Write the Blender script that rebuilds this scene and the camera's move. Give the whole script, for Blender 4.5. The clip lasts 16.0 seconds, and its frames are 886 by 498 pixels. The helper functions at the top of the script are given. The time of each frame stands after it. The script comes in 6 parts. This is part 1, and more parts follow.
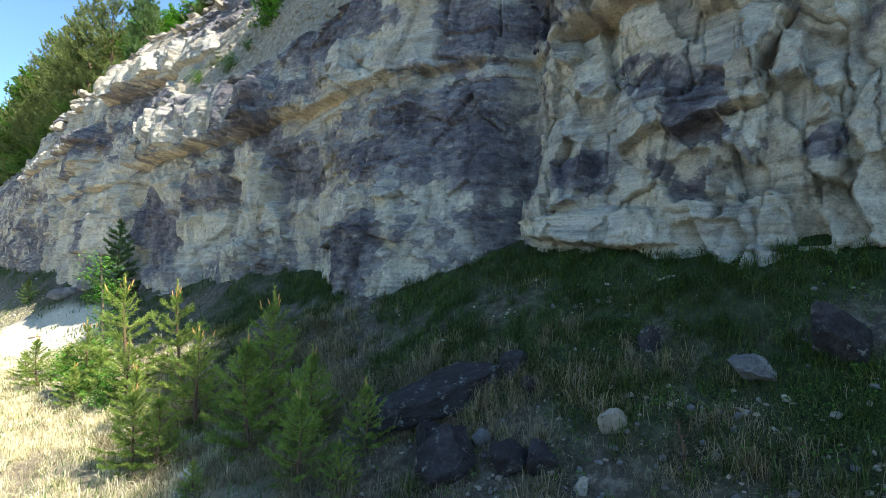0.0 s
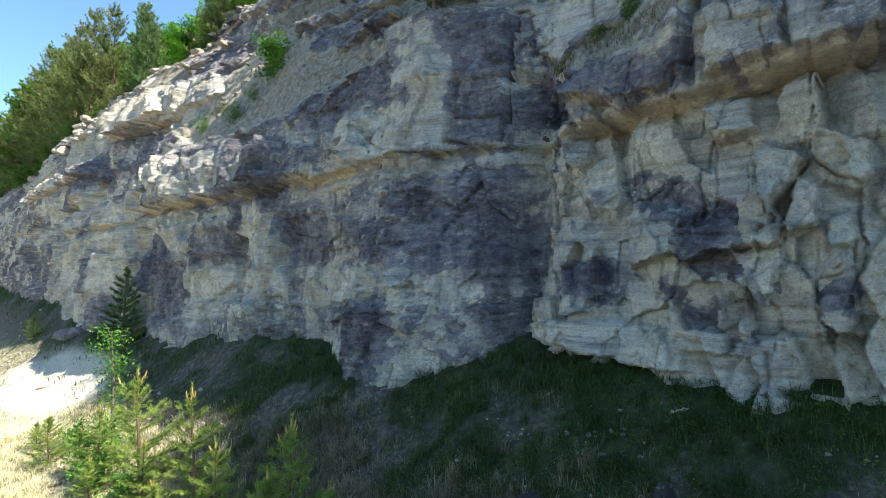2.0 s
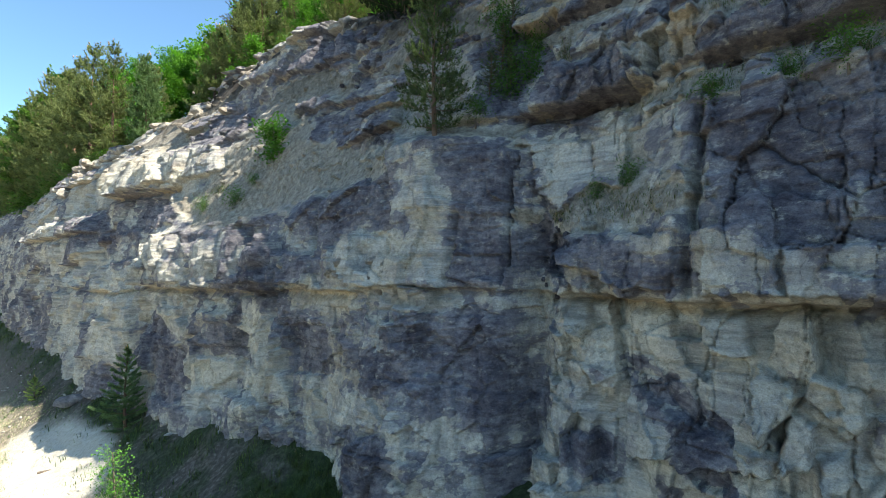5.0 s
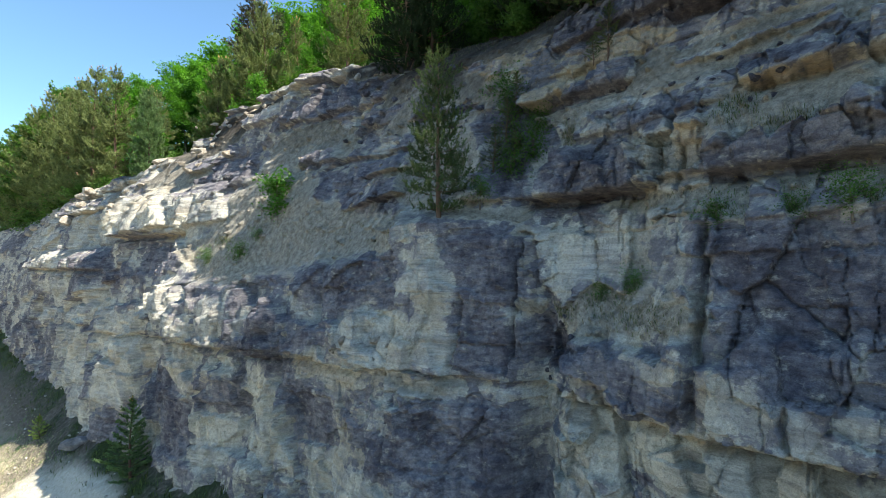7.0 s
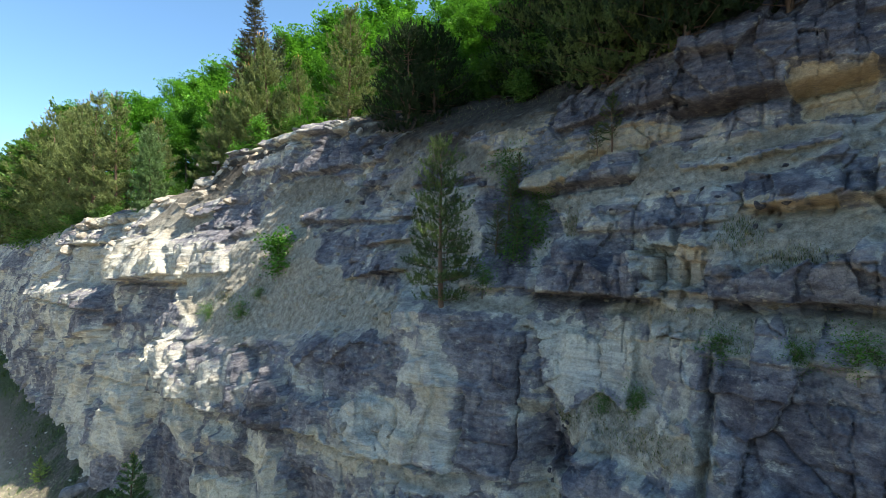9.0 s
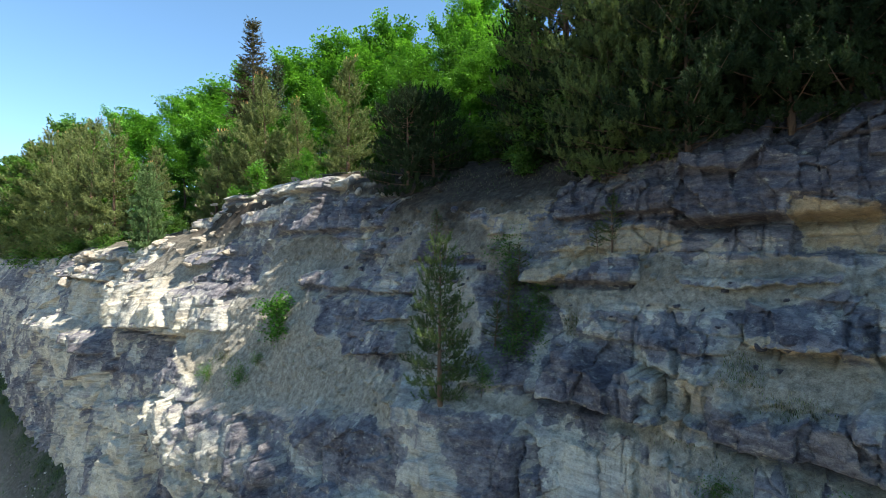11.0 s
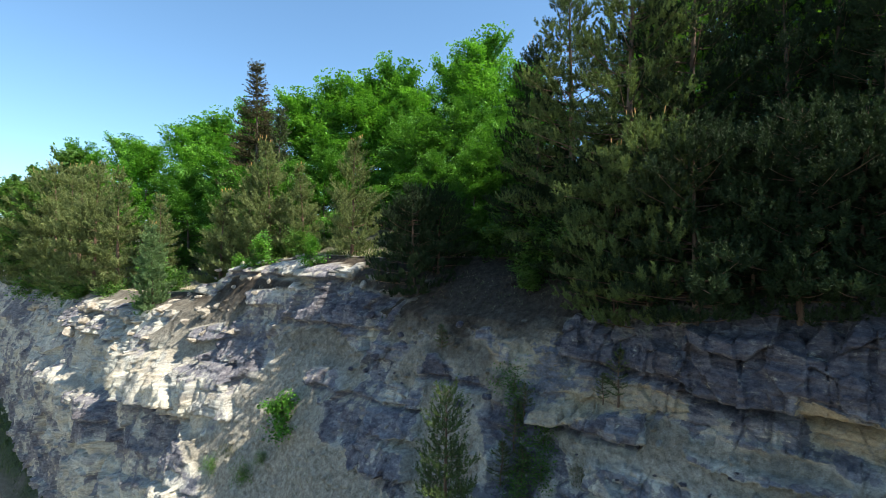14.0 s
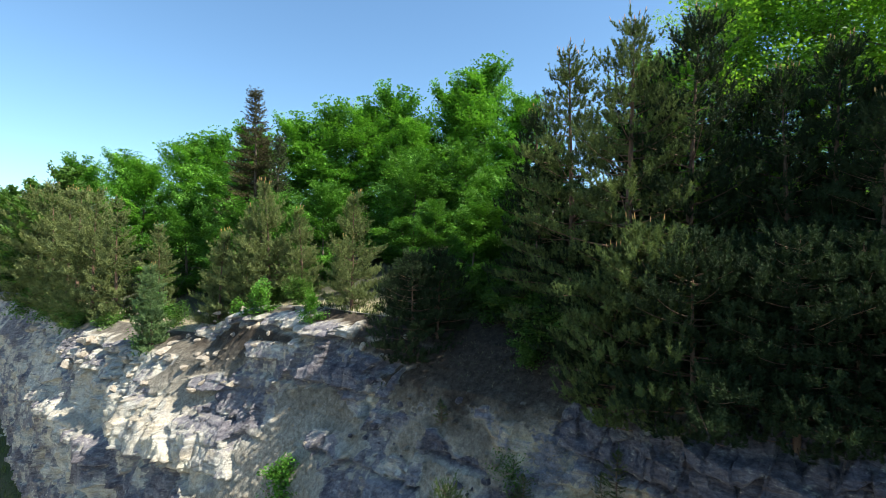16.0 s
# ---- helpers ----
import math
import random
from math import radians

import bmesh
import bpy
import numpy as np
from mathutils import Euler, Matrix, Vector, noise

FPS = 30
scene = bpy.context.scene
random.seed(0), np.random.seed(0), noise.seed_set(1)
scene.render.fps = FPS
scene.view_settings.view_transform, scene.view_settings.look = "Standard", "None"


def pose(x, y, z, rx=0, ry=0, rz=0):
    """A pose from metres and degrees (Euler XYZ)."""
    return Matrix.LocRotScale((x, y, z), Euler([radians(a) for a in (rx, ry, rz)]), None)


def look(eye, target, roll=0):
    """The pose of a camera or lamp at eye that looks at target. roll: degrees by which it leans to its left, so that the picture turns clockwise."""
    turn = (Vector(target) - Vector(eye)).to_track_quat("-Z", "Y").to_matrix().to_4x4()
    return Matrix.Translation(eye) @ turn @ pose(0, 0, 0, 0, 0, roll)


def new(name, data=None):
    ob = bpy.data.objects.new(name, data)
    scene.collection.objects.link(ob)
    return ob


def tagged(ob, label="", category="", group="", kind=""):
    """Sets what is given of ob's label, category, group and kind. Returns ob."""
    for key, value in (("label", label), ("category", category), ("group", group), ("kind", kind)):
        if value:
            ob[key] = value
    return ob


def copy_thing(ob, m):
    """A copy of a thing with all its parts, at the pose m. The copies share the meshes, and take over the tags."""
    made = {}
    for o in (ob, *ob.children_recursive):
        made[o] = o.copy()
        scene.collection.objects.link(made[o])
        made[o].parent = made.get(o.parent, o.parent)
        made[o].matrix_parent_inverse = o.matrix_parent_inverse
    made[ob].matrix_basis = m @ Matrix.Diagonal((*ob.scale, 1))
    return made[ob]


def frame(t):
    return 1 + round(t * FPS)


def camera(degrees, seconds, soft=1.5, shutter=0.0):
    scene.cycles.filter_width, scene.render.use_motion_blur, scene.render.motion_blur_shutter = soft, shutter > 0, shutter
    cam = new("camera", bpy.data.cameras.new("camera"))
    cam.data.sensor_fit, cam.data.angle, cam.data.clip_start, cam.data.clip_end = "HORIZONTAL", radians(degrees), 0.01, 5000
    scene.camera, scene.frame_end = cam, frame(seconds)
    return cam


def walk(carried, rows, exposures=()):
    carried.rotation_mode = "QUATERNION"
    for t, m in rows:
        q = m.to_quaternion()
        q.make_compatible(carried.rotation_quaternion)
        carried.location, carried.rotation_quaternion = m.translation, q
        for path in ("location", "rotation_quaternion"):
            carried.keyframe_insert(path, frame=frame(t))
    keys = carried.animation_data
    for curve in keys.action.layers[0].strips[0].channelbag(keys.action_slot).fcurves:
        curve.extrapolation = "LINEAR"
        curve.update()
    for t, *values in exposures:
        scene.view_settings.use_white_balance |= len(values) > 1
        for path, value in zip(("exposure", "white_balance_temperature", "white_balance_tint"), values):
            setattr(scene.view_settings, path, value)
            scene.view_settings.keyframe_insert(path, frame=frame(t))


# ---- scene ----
cam = camera(84.0, 16.0, 0.6)
PATH = [
    (0, (0.003, 0.174, 2.666), (-0.075, 2.17, 2.771), -0.1),
    (0.5, (-0.065, 0.157, 3.067), (-0.143, 2.153, 3.168), -0.2),
    (1, (-0.146, 0.137, 3.532), (-0.223, 2.133, 3.63), -0.2),
    (1.5, (-0.207, 0.077, 4.014), (-0.282, 2.073, 4.106), -0.2),
    (2, (-0.215, 0.004, 4.551), (-0.29, 2.001, 4.641), -0.1),
    (2.5, (-0.212, -0.087, 5.06), (-0.284, 1.909, 5.149), -0.1),
    (3, (-0.196, -0.164, 5.606), (-0.267, 1.833, 5.69), -0.1),
    (3.5, (-0.176, -0.173, 6.07), (-0.245, 1.825, 6.154), -0.0),
    (4, (-0.174, -0.169, 6.599), (-0.244, 1.828, 6.68), -0.0),
    (6.5, (-0.28, -0.296, 9.079), (-0.354, 1.701, 9.149), 0.0),
    (7, (-0.284, -0.333, 9.612), (-0.359, 1.665, 9.677), 0.0),
    (7.5, (-0.303, -0.351, 10.124), (-0.379, 1.646, 10.186), 0.0),
    (8, (-0.308, -0.339, 10.695), (-0.384, 1.659, 10.755), 0.1),
    (8.5, (-0.326, -0.341, 11.211), (-0.402, 1.657, 11.27), 0.1),
    (9, (-0.336, -0.362, 11.79), (-0.412, 1.635, 11.847), 0.2),
    (11.5, (-0.357, -0.382, 14.853), (-0.428, 1.616, 14.891), 0.3),
    (12, (-0.389, -0.406, 15.46), (-0.46, 1.592, 15.499), 0.4),
    (12.5, (-0.417, -0.446, 16.052), (-0.494, 1.553, 16.087), 0.4),
    (13, (-0.431, -0.477, 16.668), (-0.507, 1.521, 16.702), 0.5),
    (13.5, (-0.469, -0.469, 17.249), (-0.545, 1.529, 17.28), 0.5),
    (14, (-0.496, -0.445, 17.868), (-0.574, 1.554, 17.897), 0.6),
    (14.5, (-0.517, -0.444, 18.465), (-0.594, 1.554, 18.49), 0.7),
    (15, (-0.554, -0.47, 19.119), (-0.629, 1.528, 19.14), 0.7),
    (15.5, (-0.556, -0.501, 19.733), (-0.63, 1.497, 19.75), 0.8),
    (16, (-0.584, -0.537, 20.373), (-0.653, 1.462, 20.386), 0.8),
]
walk(cam, [(t, look(eye, target, roll)) for t, eye, target, roll in PATH], [(0, 1.72), (4, 1.55), (9, 1.5), (12.5, 1.38), (16, 1.26)])

# ---- world and sun ----
SUN_ELEVATION, SUN_AZIMUTH = 51.5, -18.0  # degrees; the azimuth is counted from +x towards +y
world = bpy.data.worlds.new("sky")
scene.world = world
world.use_nodes = True
wn = world.node_tree.nodes
sky = wn.new("ShaderNodeTexSky")
sky.sky_type = "NISHITA"
sky.sun_disc = False
sky.sun_elevation = radians(SUN_ELEVATION)
sky.sun_rotation = radians(90 - SUN_AZIMUTH)
sky.air_density, sky.dust_density, sky.ozone_density = 1.0, 0.6, 1.6
tint = wn.new("ShaderNodeMix")
tint.data_type, tint.blend_type = "RGBA", "MULTIPLY"
tint.inputs[0].default_value, tint.inputs[7].default_value = 1.0, (0.79, 1.0, 1.06, 1)
world.node_tree.links.new(sky.outputs[0], tint.inputs[6])
world.node_tree.links.new(tint.outputs[2], wn["Background"].inputs[0])
wn["Background"].inputs[1].default_value = 0.092
sun = new("sun", bpy.data.lights.new("sun", "SUN"))
sun.data.energy, sun.data.angle, sun.data.color = 5.0, radians(0.53), (1.0, 0.92, 0.78)
ca, sa = math.cos(radians(SUN_AZIMUTH)), math.sin(radians(SUN_AZIMUTH))
ce, se = math.cos(radians(SUN_ELEVATION)), math.sin(radians(SUN_ELEVATION))
sun.matrix_world = look((60 * ca * ce, 60 * sa * ce, 60 * se), (0, 0, 0))

# ---- numbers: noise on arrays ----
rng = np.random.default_rng(7)


def hash2(i, j, seed):
    h = (i.astype(np.int64) * 374761393 + j.astype(np.int64) * 668265263 + seed * 1442695041) & 0x7FFFFFFF
    h = ((h ^ (h >> 13)) * 1274126177) & 0x7FFFFFFF
    h = ((h ^ (h >> 15)) * 97531357) & 0x7FFFFFFF
    return ((h ^ (h >> 16)) & 0xFFFFF) / 1048575.0


def vnoise(x, y, seed=0):
    """Smooth noise from -1 to 1."""
    i, j = np.floor(x), np.floor(y)
    fx, fy = x - i, y - j
    fx, fy = fx * fx * fx * (fx * (fx * 6 - 15) + 10), fy * fy * fy * (fy * (fy * 6 - 15) + 10)
    a, b = hash2(i, j, seed), hash2(i + 1, j, seed)
    c, d = hash2(i, j + 1, seed), hash2(i + 1, j + 1, seed)
    return 2 * ((a + (b - a) * fx) * (1 - fy) + (c + (d - c) * fx) * fy) - 1


def fbm(x, y, seed=0, octaves=4):
    total, amp, norm = 0, 1.0, 0.0
    for k in range(octaves):
        total = total + amp * vnoise(x * 2 ** k + 17.3 * k, y * 2 ** k - 9.1 * k, seed + k)
        norm += amp
        amp *= 0.5
    return total / norm


def cells(x, y, seed=0):
    """The nearest of jittered cells: three random numbers of the cell, the way from its middle, and how near its edge is."""
    i0, j0 = np.floor(x), np.floor(y)
    best = np.full(x.shape, 9.0)
    second = np.full(x.shape, 9.0)
    ci, cj, dx, dy = i0.copy(), j0.copy(), x * 0, y * 0
    for a in (-1, 0, 1):
        for b in (-1, 0, 1):
            i, j = i0 + a, j0 + b
            px = x - (i + 0.15 + 0.7 * hash2(i, j, seed))
            py = y - (j + 0.15 + 0.7 * hash2(i, j, seed + 5))
            r = px * px + py * py
            near = r < best
            second = np.where(near, best, np.minimum(second, r))
            ci, cj = np.where(near, i, ci), np.where(near, j, cj)
            dx, dy = np.where(near, px, dx), np.where(near, py, dy)
            best = np.minimum(best, r)
    edge = np.sqrt(second) - np.sqrt(best)
    return hash2(ci, cj, seed + 11), hash2(ci, cj, seed + 12), hash2(ci, cj, seed + 13), dx, dy, edge


def step(a, b, x):
    t = np.clip((x - a) / (b - a), 0, 1)
    return t * t * (3 - 2 * t)


# ---- the plan: s runs along the cliff, d into the hill ----
UX, UY, NX, NY = -0.77, 0.638, 0.638, 0.77


def plan(s, d):
    return UX * s + NX * d, UY * s + NY * d


def unplan(x, y):
    return UX * x + UY * y, NX * x + NY * y


# ---- materials ----
def mat(name):
    m = bpy.data.materials.new(name)
    m.use_nodes = True
    nodes, links = m.node_tree.nodes, m.node_tree.links
    return m, nodes, links, nodes["Principled BSDF"]


def node(nodes, kind, **values):
    n = nodes.new(kind)
    for key, value in values.items():
        n.inputs[key].default_value = value
    return n


def ramp(nodes, links, source, *stops):
    n = nodes.new("ShaderNodeValToRGB")
    while len(n.color_ramp.elements) < len(stops):
        n.color_ramp.elements.new(0.5)
    for e, (p, c) in zip(n.color_ramp.elements, stops):
        e.position, e.color = p, (*c, 1) if len(c) == 3 else c
    links.new(source, n.inputs[0])
    return n.outputs[0]


def mix(nodes, links, fac, a, b, kind="MIX"):
    n = nodes.new("ShaderNodeMix")
    n.data_type, n.blend_type = "RGBA", kind
    for socket, value in ((n.inputs[0], fac), (n.inputs[6], a), (n.inputs[7], b)):
        if isinstance(value, (int, float)):
            socket.default_value = value
        elif isinstance(value, tuple):
            socket.default_value = (*value, 1)
        else:
            links.new(value, socket)
    return n.outputs[2]


def maths(nodes, links, op, a, b=None, clamp=False):
    n = nodes.new("ShaderNodeMath")
    n.operation, n.use_clamp = op, clamp
    for socket, value in zip(n.inputs, (a, b)):
        if isinstance(value, (int, float)):
            socket.default_value = value
        elif value is not None:
            links.new(value, socket)
    return n.outputs[0]


def noise_at(nodes, links, vector, scale, detail=6, rough=0.6, stretch=None):
    if stretch:
        mp = nodes.new("ShaderNodeMapping")
        mp.inputs["Scale"].default_value = stretch
        links.new(vector, mp.inputs[0])
        vector = mp.outputs[0]
    n = node(nodes, "ShaderNodeTexNoise", Scale=scale, Detail=detail, Roughness=rough)
    links.new(vector, n.inputs["Vector"])
    return n.outputs["Fac"]


def bump(nodes, links, height, strength, distance, normal=None):
    b = node(nodes, "ShaderNodeBump", Strength=strength, Distance=distance)
    links.new(height, b.inputs["Height"])
    if normal:
        links.new(normal, b.inputs["Normal"])
    return b.outputs[0]


def rock_material():
    """Pale sandstone with a dark blue-grey patina; the masks come with the mesh."""
    m, nodes, links, bsdf = mat("weathered_sandstone")
    pos = nodes.new("ShaderNodeNewGeometry").outputs["Position"]
    attr = nodes.new("ShaderNodeAttribute")
    attr.attribute_name = "rock"
    sep = nodes.new("ShaderNodeSeparateColor")
    links.new(attr.outputs["Color"], sep.inputs[0])
    patina, soil, warm = sep.outputs[0], sep.outputs[1], sep.outputs[2]
    broad = noise_at(nodes, links, pos, 0.9, 5)
    fine = noise_at(nodes, links, pos, 9.0, 8, 0.7)
    grain = noise_at(nodes, links, pos, 55.0, 4, 0.7)
    beds = noise_at(nodes, links, pos, 1.0, 6, 0.65, (0.7, 0.7, 9.0))
    drips = noise_at(nodes, links, pos, 1.0, 5, 0.6, (5.0, 5.0, 0.45))
    pale = ramp(nodes, links, fine, (0.30, (0.19, 0.168, 0.125)), (0.42, (0.44, 0.41, 0.33)), (0.66, (0.63, 0.595, 0.50)))
    grey = ramp(nodes, links, beds, (0.34, (0.20, 0.197, 0.18)), (0.62, (0.49, 0.48, 0.43)))
    base = mix(nodes, links, ramp(nodes, links, broad, (0.38, (0, 0, 0)), (0.62, (1, 1, 1))), pale, grey)
    base = mix(nodes, links, maths(nodes, links, "MULTIPLY", warm, 0.85), base,
               ramp(nodes, links, fine, (0.3, (0.29, 0.215, 0.125)), (0.7, (0.47, 0.37, 0.235))))
    # patina: the mask is frayed by fine noise, drips and bedding
    dabs = noise_at(nodes, links, pos, 1.0, 9, 0.68, (2.6, 2.6, 8.0))
    fray = maths(nodes, links, "ADD", maths(nodes, links, "MULTIPLY", fine, 0.45), maths(nodes, links, "MULTIPLY", drips, 0.30))
    fray = maths(nodes, links, "ADD", fray, maths(nodes, links, "MULTIPLY", dabs, 0.80))
    fray = maths(nodes, links, "ADD", fray, maths(nodes, links, "MULTIPLY", beds, 0.25))
    patchy = noise_at(nodes, links, pos, 2.6, 6, 0.62)
    fray = maths(nodes, links, "ADD", fray, maths(nodes, links, "MULTIPLY", patchy, 0.55))
    edge = maths(nodes, links, "ADD", patina, maths(nodes, links, "SUBTRACT", fray, 1.165))
    dark = ramp(nodes, links, edge, (0.38, (0, 0, 0)), (0.44, (0.25, 0.25, 0.25)), (0.48, (0.80, 0.80, 0.80)), (0.58, (1, 1, 1)))
    skin = maths(nodes, links, "ADD", maths(nodes, links, "MULTIPLY", fine, 0.4), maths(nodes, links, "MULTIPLY", dabs, 0.6))
    tone = ramp(nodes, links, skin, (0.32, (0.044, 0.042, 0.052)), (0.46, (0.122, 0.117, 0.135)), (0.68, (0.30, 0.29, 0.295)))
    worn = ramp(nodes, links, noise_at(nodes, links, pos, 3.4, 8, 0.72, (1.0, 1.0, 1.8)), (0.33, (0.25, 0.25, 0.25)), (0.40, (0.85, 0.85, 0.85)), (0.47, (1, 1, 1)))
    wash = maths(nodes, links, "ADD", maths(nodes, links, "MULTIPLY", noise_at(nodes, links, pos, 1.7, 8, 0.7, (1.0, 1.0, 1.6)), 0.7), maths(nodes, links, "MULTIPLY", drips, 0.35))
    wash = ramp(nodes, links, maths(nodes, links, "ADD", wash, maths(nodes, links, "MULTIPLY", patina, 0.25)), (0.56, (0, 0, 0)), (0.62, (0.30, 0.30, 0.30)), (0.76, (0.45, 0.45, 0.45)))
    crust = ramp(nodes, links, patina, (0.72, (1, 1, 1)), (0.98, (0.58, 0.57, 0.61)))
    tone = mix(nodes, links, 1.0, tone, crust, "MULTIPLY")
    dark = maths(nodes, links, "MAXIMUM", maths(nodes, links, "MULTIPLY", dark, worn), wash)
    base = mix(nodes, links, dark, base, tone)
    earth = ramp(nodes, links, noise_at(nodes, links, pos, 6.0, 8, 0.75), (0.35, (0.13, 0.118, 0.094)), (0.52, (0.26, 0.238, 0.193)), (0.68, (0.39, 0.365, 0.305)))
    height = nodes.new("ShaderNodeSeparateXYZ")
    links.new(pos, height.inputs[0])
    # dark topsoil near the crest; part of its darkness paints the shade of trees
    humus = ramp(nodes, links, noise_at(nodes, links, pos, 5.0, 7, 0.7), (0.35, (0.022, 0.018, 0.014)), (0.6, (0.062, 0.050, 0.038)), (0.75, (0.13, 0.11, 0.085)))
    top = maths(nodes, links, "MULTIPLY", maths(nodes, links, "ADD", maths(nodes, links, "SUBTRACT", height.outputs[2], 15.5), maths(nodes, links, "MULTIPLY", broad, 4.0)), 0.4, True)
    earth = mix(nodes, links, top, earth, humus)
    base = mix(nodes, links, soil, base, earth)
    speck = noise_at(nodes, links, pos, 17.0, 6, 0.8, (1.0, 1.0, 1.5))
    base = mix(nodes, links, 0.38, base, ramp(nodes, links, speck, (0.37, (0.32, 0.32, 0.34)), (0.46, (1.0, 1.0, 1.0)), (0.56, (1.18, 1.18, 1.16)), (0.66, (1.6, 1.58, 1.54))), "MULTIPLY")
    base = mix(nodes, links, 0.28, base, ramp(nodes, links, grain, (0.36, (0.4, 0.4, 0.4)), (0.64, (1.55, 1.55, 1.55))), "MULTIPLY")
    bsdf.inputs["Roughness"].default_value = 0.92
    bsdf.inputs["Specular IOR Level"].default_value = 0.2
    warp = nodes.new("ShaderNodeVectorMath")
    warp.operation = "MULTIPLY_ADD"
    wob = node(nodes, "ShaderNodeTexNoise", Scale=1.6, Detail=5)
    links.new(pos, wob.inputs["Vector"])
    links.new(wob.outputs["Color"], warp.inputs[0])
    warp.inputs[1].default_value = (0.7, 0.7, 0.7)
    squash = nodes.new("ShaderNodeMapping")
    squash.inputs["Scale"].default_value = (1.0, 1.0, 0.6)
    links.new(pos, squash.inputs[0])
    links.new(squash.outputs[0], warp.inputs[2])
    seams = None
    lines = []
    for scale, width in ((0.8, 0.012), (2.3, 0.022)):
        v = node(nodes, "ShaderNodeTexVoronoi", Scale=scale)
        v.feature = "DISTANCE_TO_EDGE"
        links.new(warp.outputs[0], v.inputs["Vector"])
        line = ramp(nodes, links, v.outputs["Distance"], (0.0, (0, 0, 0)), (width, (1, 1, 1)))
        seams = bump(nodes, links, line, 0.35, 0.05, seams)
        lines.append(line)
    # fine cracks are painted dark like shaded clefts, only where the rock is shattered
    shattered = ramp(nodes, links, noise_at(nodes, links, pos, 0.7, 4), (0.52, (0, 0, 0)), (0.62, (1, 1, 1)))
    crack_shade = maths(nodes, links, "MULTIPLY", maths(nodes, links, "SUBTRACT", 1.0, lines[1]), shattered)
    crack_shade = maths(nodes, links, "MULTIPLY", crack_shade, maths(nodes, links, "SUBTRACT", 1.0, soil))
    base = mix(nodes, links, maths(nodes, links, "MULTIPLY", crack_shade, 0.4), base, (0.035, 0.032, 0.03))
    links.new(base, bsdf.inputs["Base Color"])
    n1 = bump(nodes, links, dabs, 0.6, 0.07, bump(nodes, links, beds, 0.3, 0.07, seams))
    n2 = bump(nodes, links, fine, 0.7, 0.07, n1)
    n3 = bump(nodes, links, grain, 0.5, 0.014, bump(nodes, links, speck, 0.35, 0.02, n2))
    links.new(n3, bsdf.inputs["Normal"])
    return m


def stone_material(name, low, mid, high, lichen=0.0):
    m, nodes, links, bsdf = mat(name)
    co = nodes.new("ShaderNodeTexCoord").outputs["Object"]
    rnd = nodes.new("ShaderNodeObjectInfo").outputs["Random"]
    shift = nodes.new("ShaderNodeVectorMath")
    links.new(co, shift.inputs[0])
    links.new(rnd, shift.inputs[1])
    co = shift.outputs[0]
    a = noise_at(nodes, links, co, 3.0, 8, 0.7)
    b = noise_at(nodes, links, co, 30.0, 5, 0.7)
    c = ramp(nodes, links, a, (0.3, low), (0.52, mid), (0.72, high))
    c = mix(nodes, links, 0.5, c, ramp(nodes, links, b, (0.3, (0.6, 0.6, 0.6)), (0.7, (1.3, 1.3, 1.3))), "MULTIPLY")
    links.new(c, bsdf.inputs["Base Color"])
    if lichen:
        spots = ramp(nodes, links, noise_at(nodes, links, co, 7.0, 7, 0.72), (0.585, (0, 0, 0)), (0.63, (1, 1, 1)))
        c = mix(nodes, links, maths(nodes, links, "MULTIPLY", spots, lichen), c, (0.20, 0.215, 0.21))
    links.new(c, bsdf.inputs["Base Color"])
    bsdf.inputs["Roughness"].default_value = 0.9
    links.new(bump(nodes, links, b, 0.8, 0.03, bump(nodes, links, a, 0.8, 0.12)), bsdf.inputs["Normal"])
    return m


def ground_material():
    m, nodes, links, bsdf = mat("stony_soil")
    pos = nodes.new("ShaderNodeNewGeometry").outputs["Position"]
    attr = nodes.new("ShaderNodeAttribute")
    attr.attribute_name = "cover"
    sep = nodes.new("ShaderNodeSeparateColor")
    links.new(attr.outputs["Color"], sep.inputs[0])
    green, sand, straw = sep.outputs[0], sep.outputs[1], sep.outputs[2]
    fine = noise_at(nodes, links, pos, 7.0, 9, 0.75)
    grain = noise_at(nodes, links, pos, 60.0, 5, 0.7)
    soil = ramp(nodes, links, fine, (0.3, (0.038, 0.032, 0.026)), (0.5, (0.092, 0.08, 0.065)), (0.7, (0.26, 0.235, 0.195)))
    turf = ramp(nodes, links, fine, (0.3, (0.012, 0.022, 0.008)), (0.6, (0.04, 0.065, 0.02)), (0.75, (0.10, 0.10, 0.05)))
    dry = ramp(nodes, links, fine, (0.3, (0.30, 0.25, 0.16)), (0.55, (0.58, 0.51, 0.36)), (0.75, (0.70, 0.64, 0.50)))
    pale = ramp(nodes, links, fine, (0.3, (0.36, 0.33, 0.26)), (0.7, (0.60, 0.57, 0.48)))
    c = mix(nodes, links, green, soil, turf)
    c = mix(nodes, links, straw, c, dry)
    c = mix(nodes, links, sand, c, pale)
    c = mix(nodes, links, 0.5, c, ramp(nodes, links, grain, (0.3, (0.6, 0.6, 0.6)), (0.7, (1.35, 1.35, 1.35))), "MULTIPLY")
    links.new(c, bsdf.inputs["Base Color"])
    bsdf.inputs["Roughness"].default_value = 0.95
    bsdf.inputs["Specular IOR Level"].default_value = 0.15
    links.new(bump(nodes, links, grain, 0.6, 0.02, bump(nodes, links, fine, 0.7, 0.08)), bsdf.inputs["Normal"])
    return m


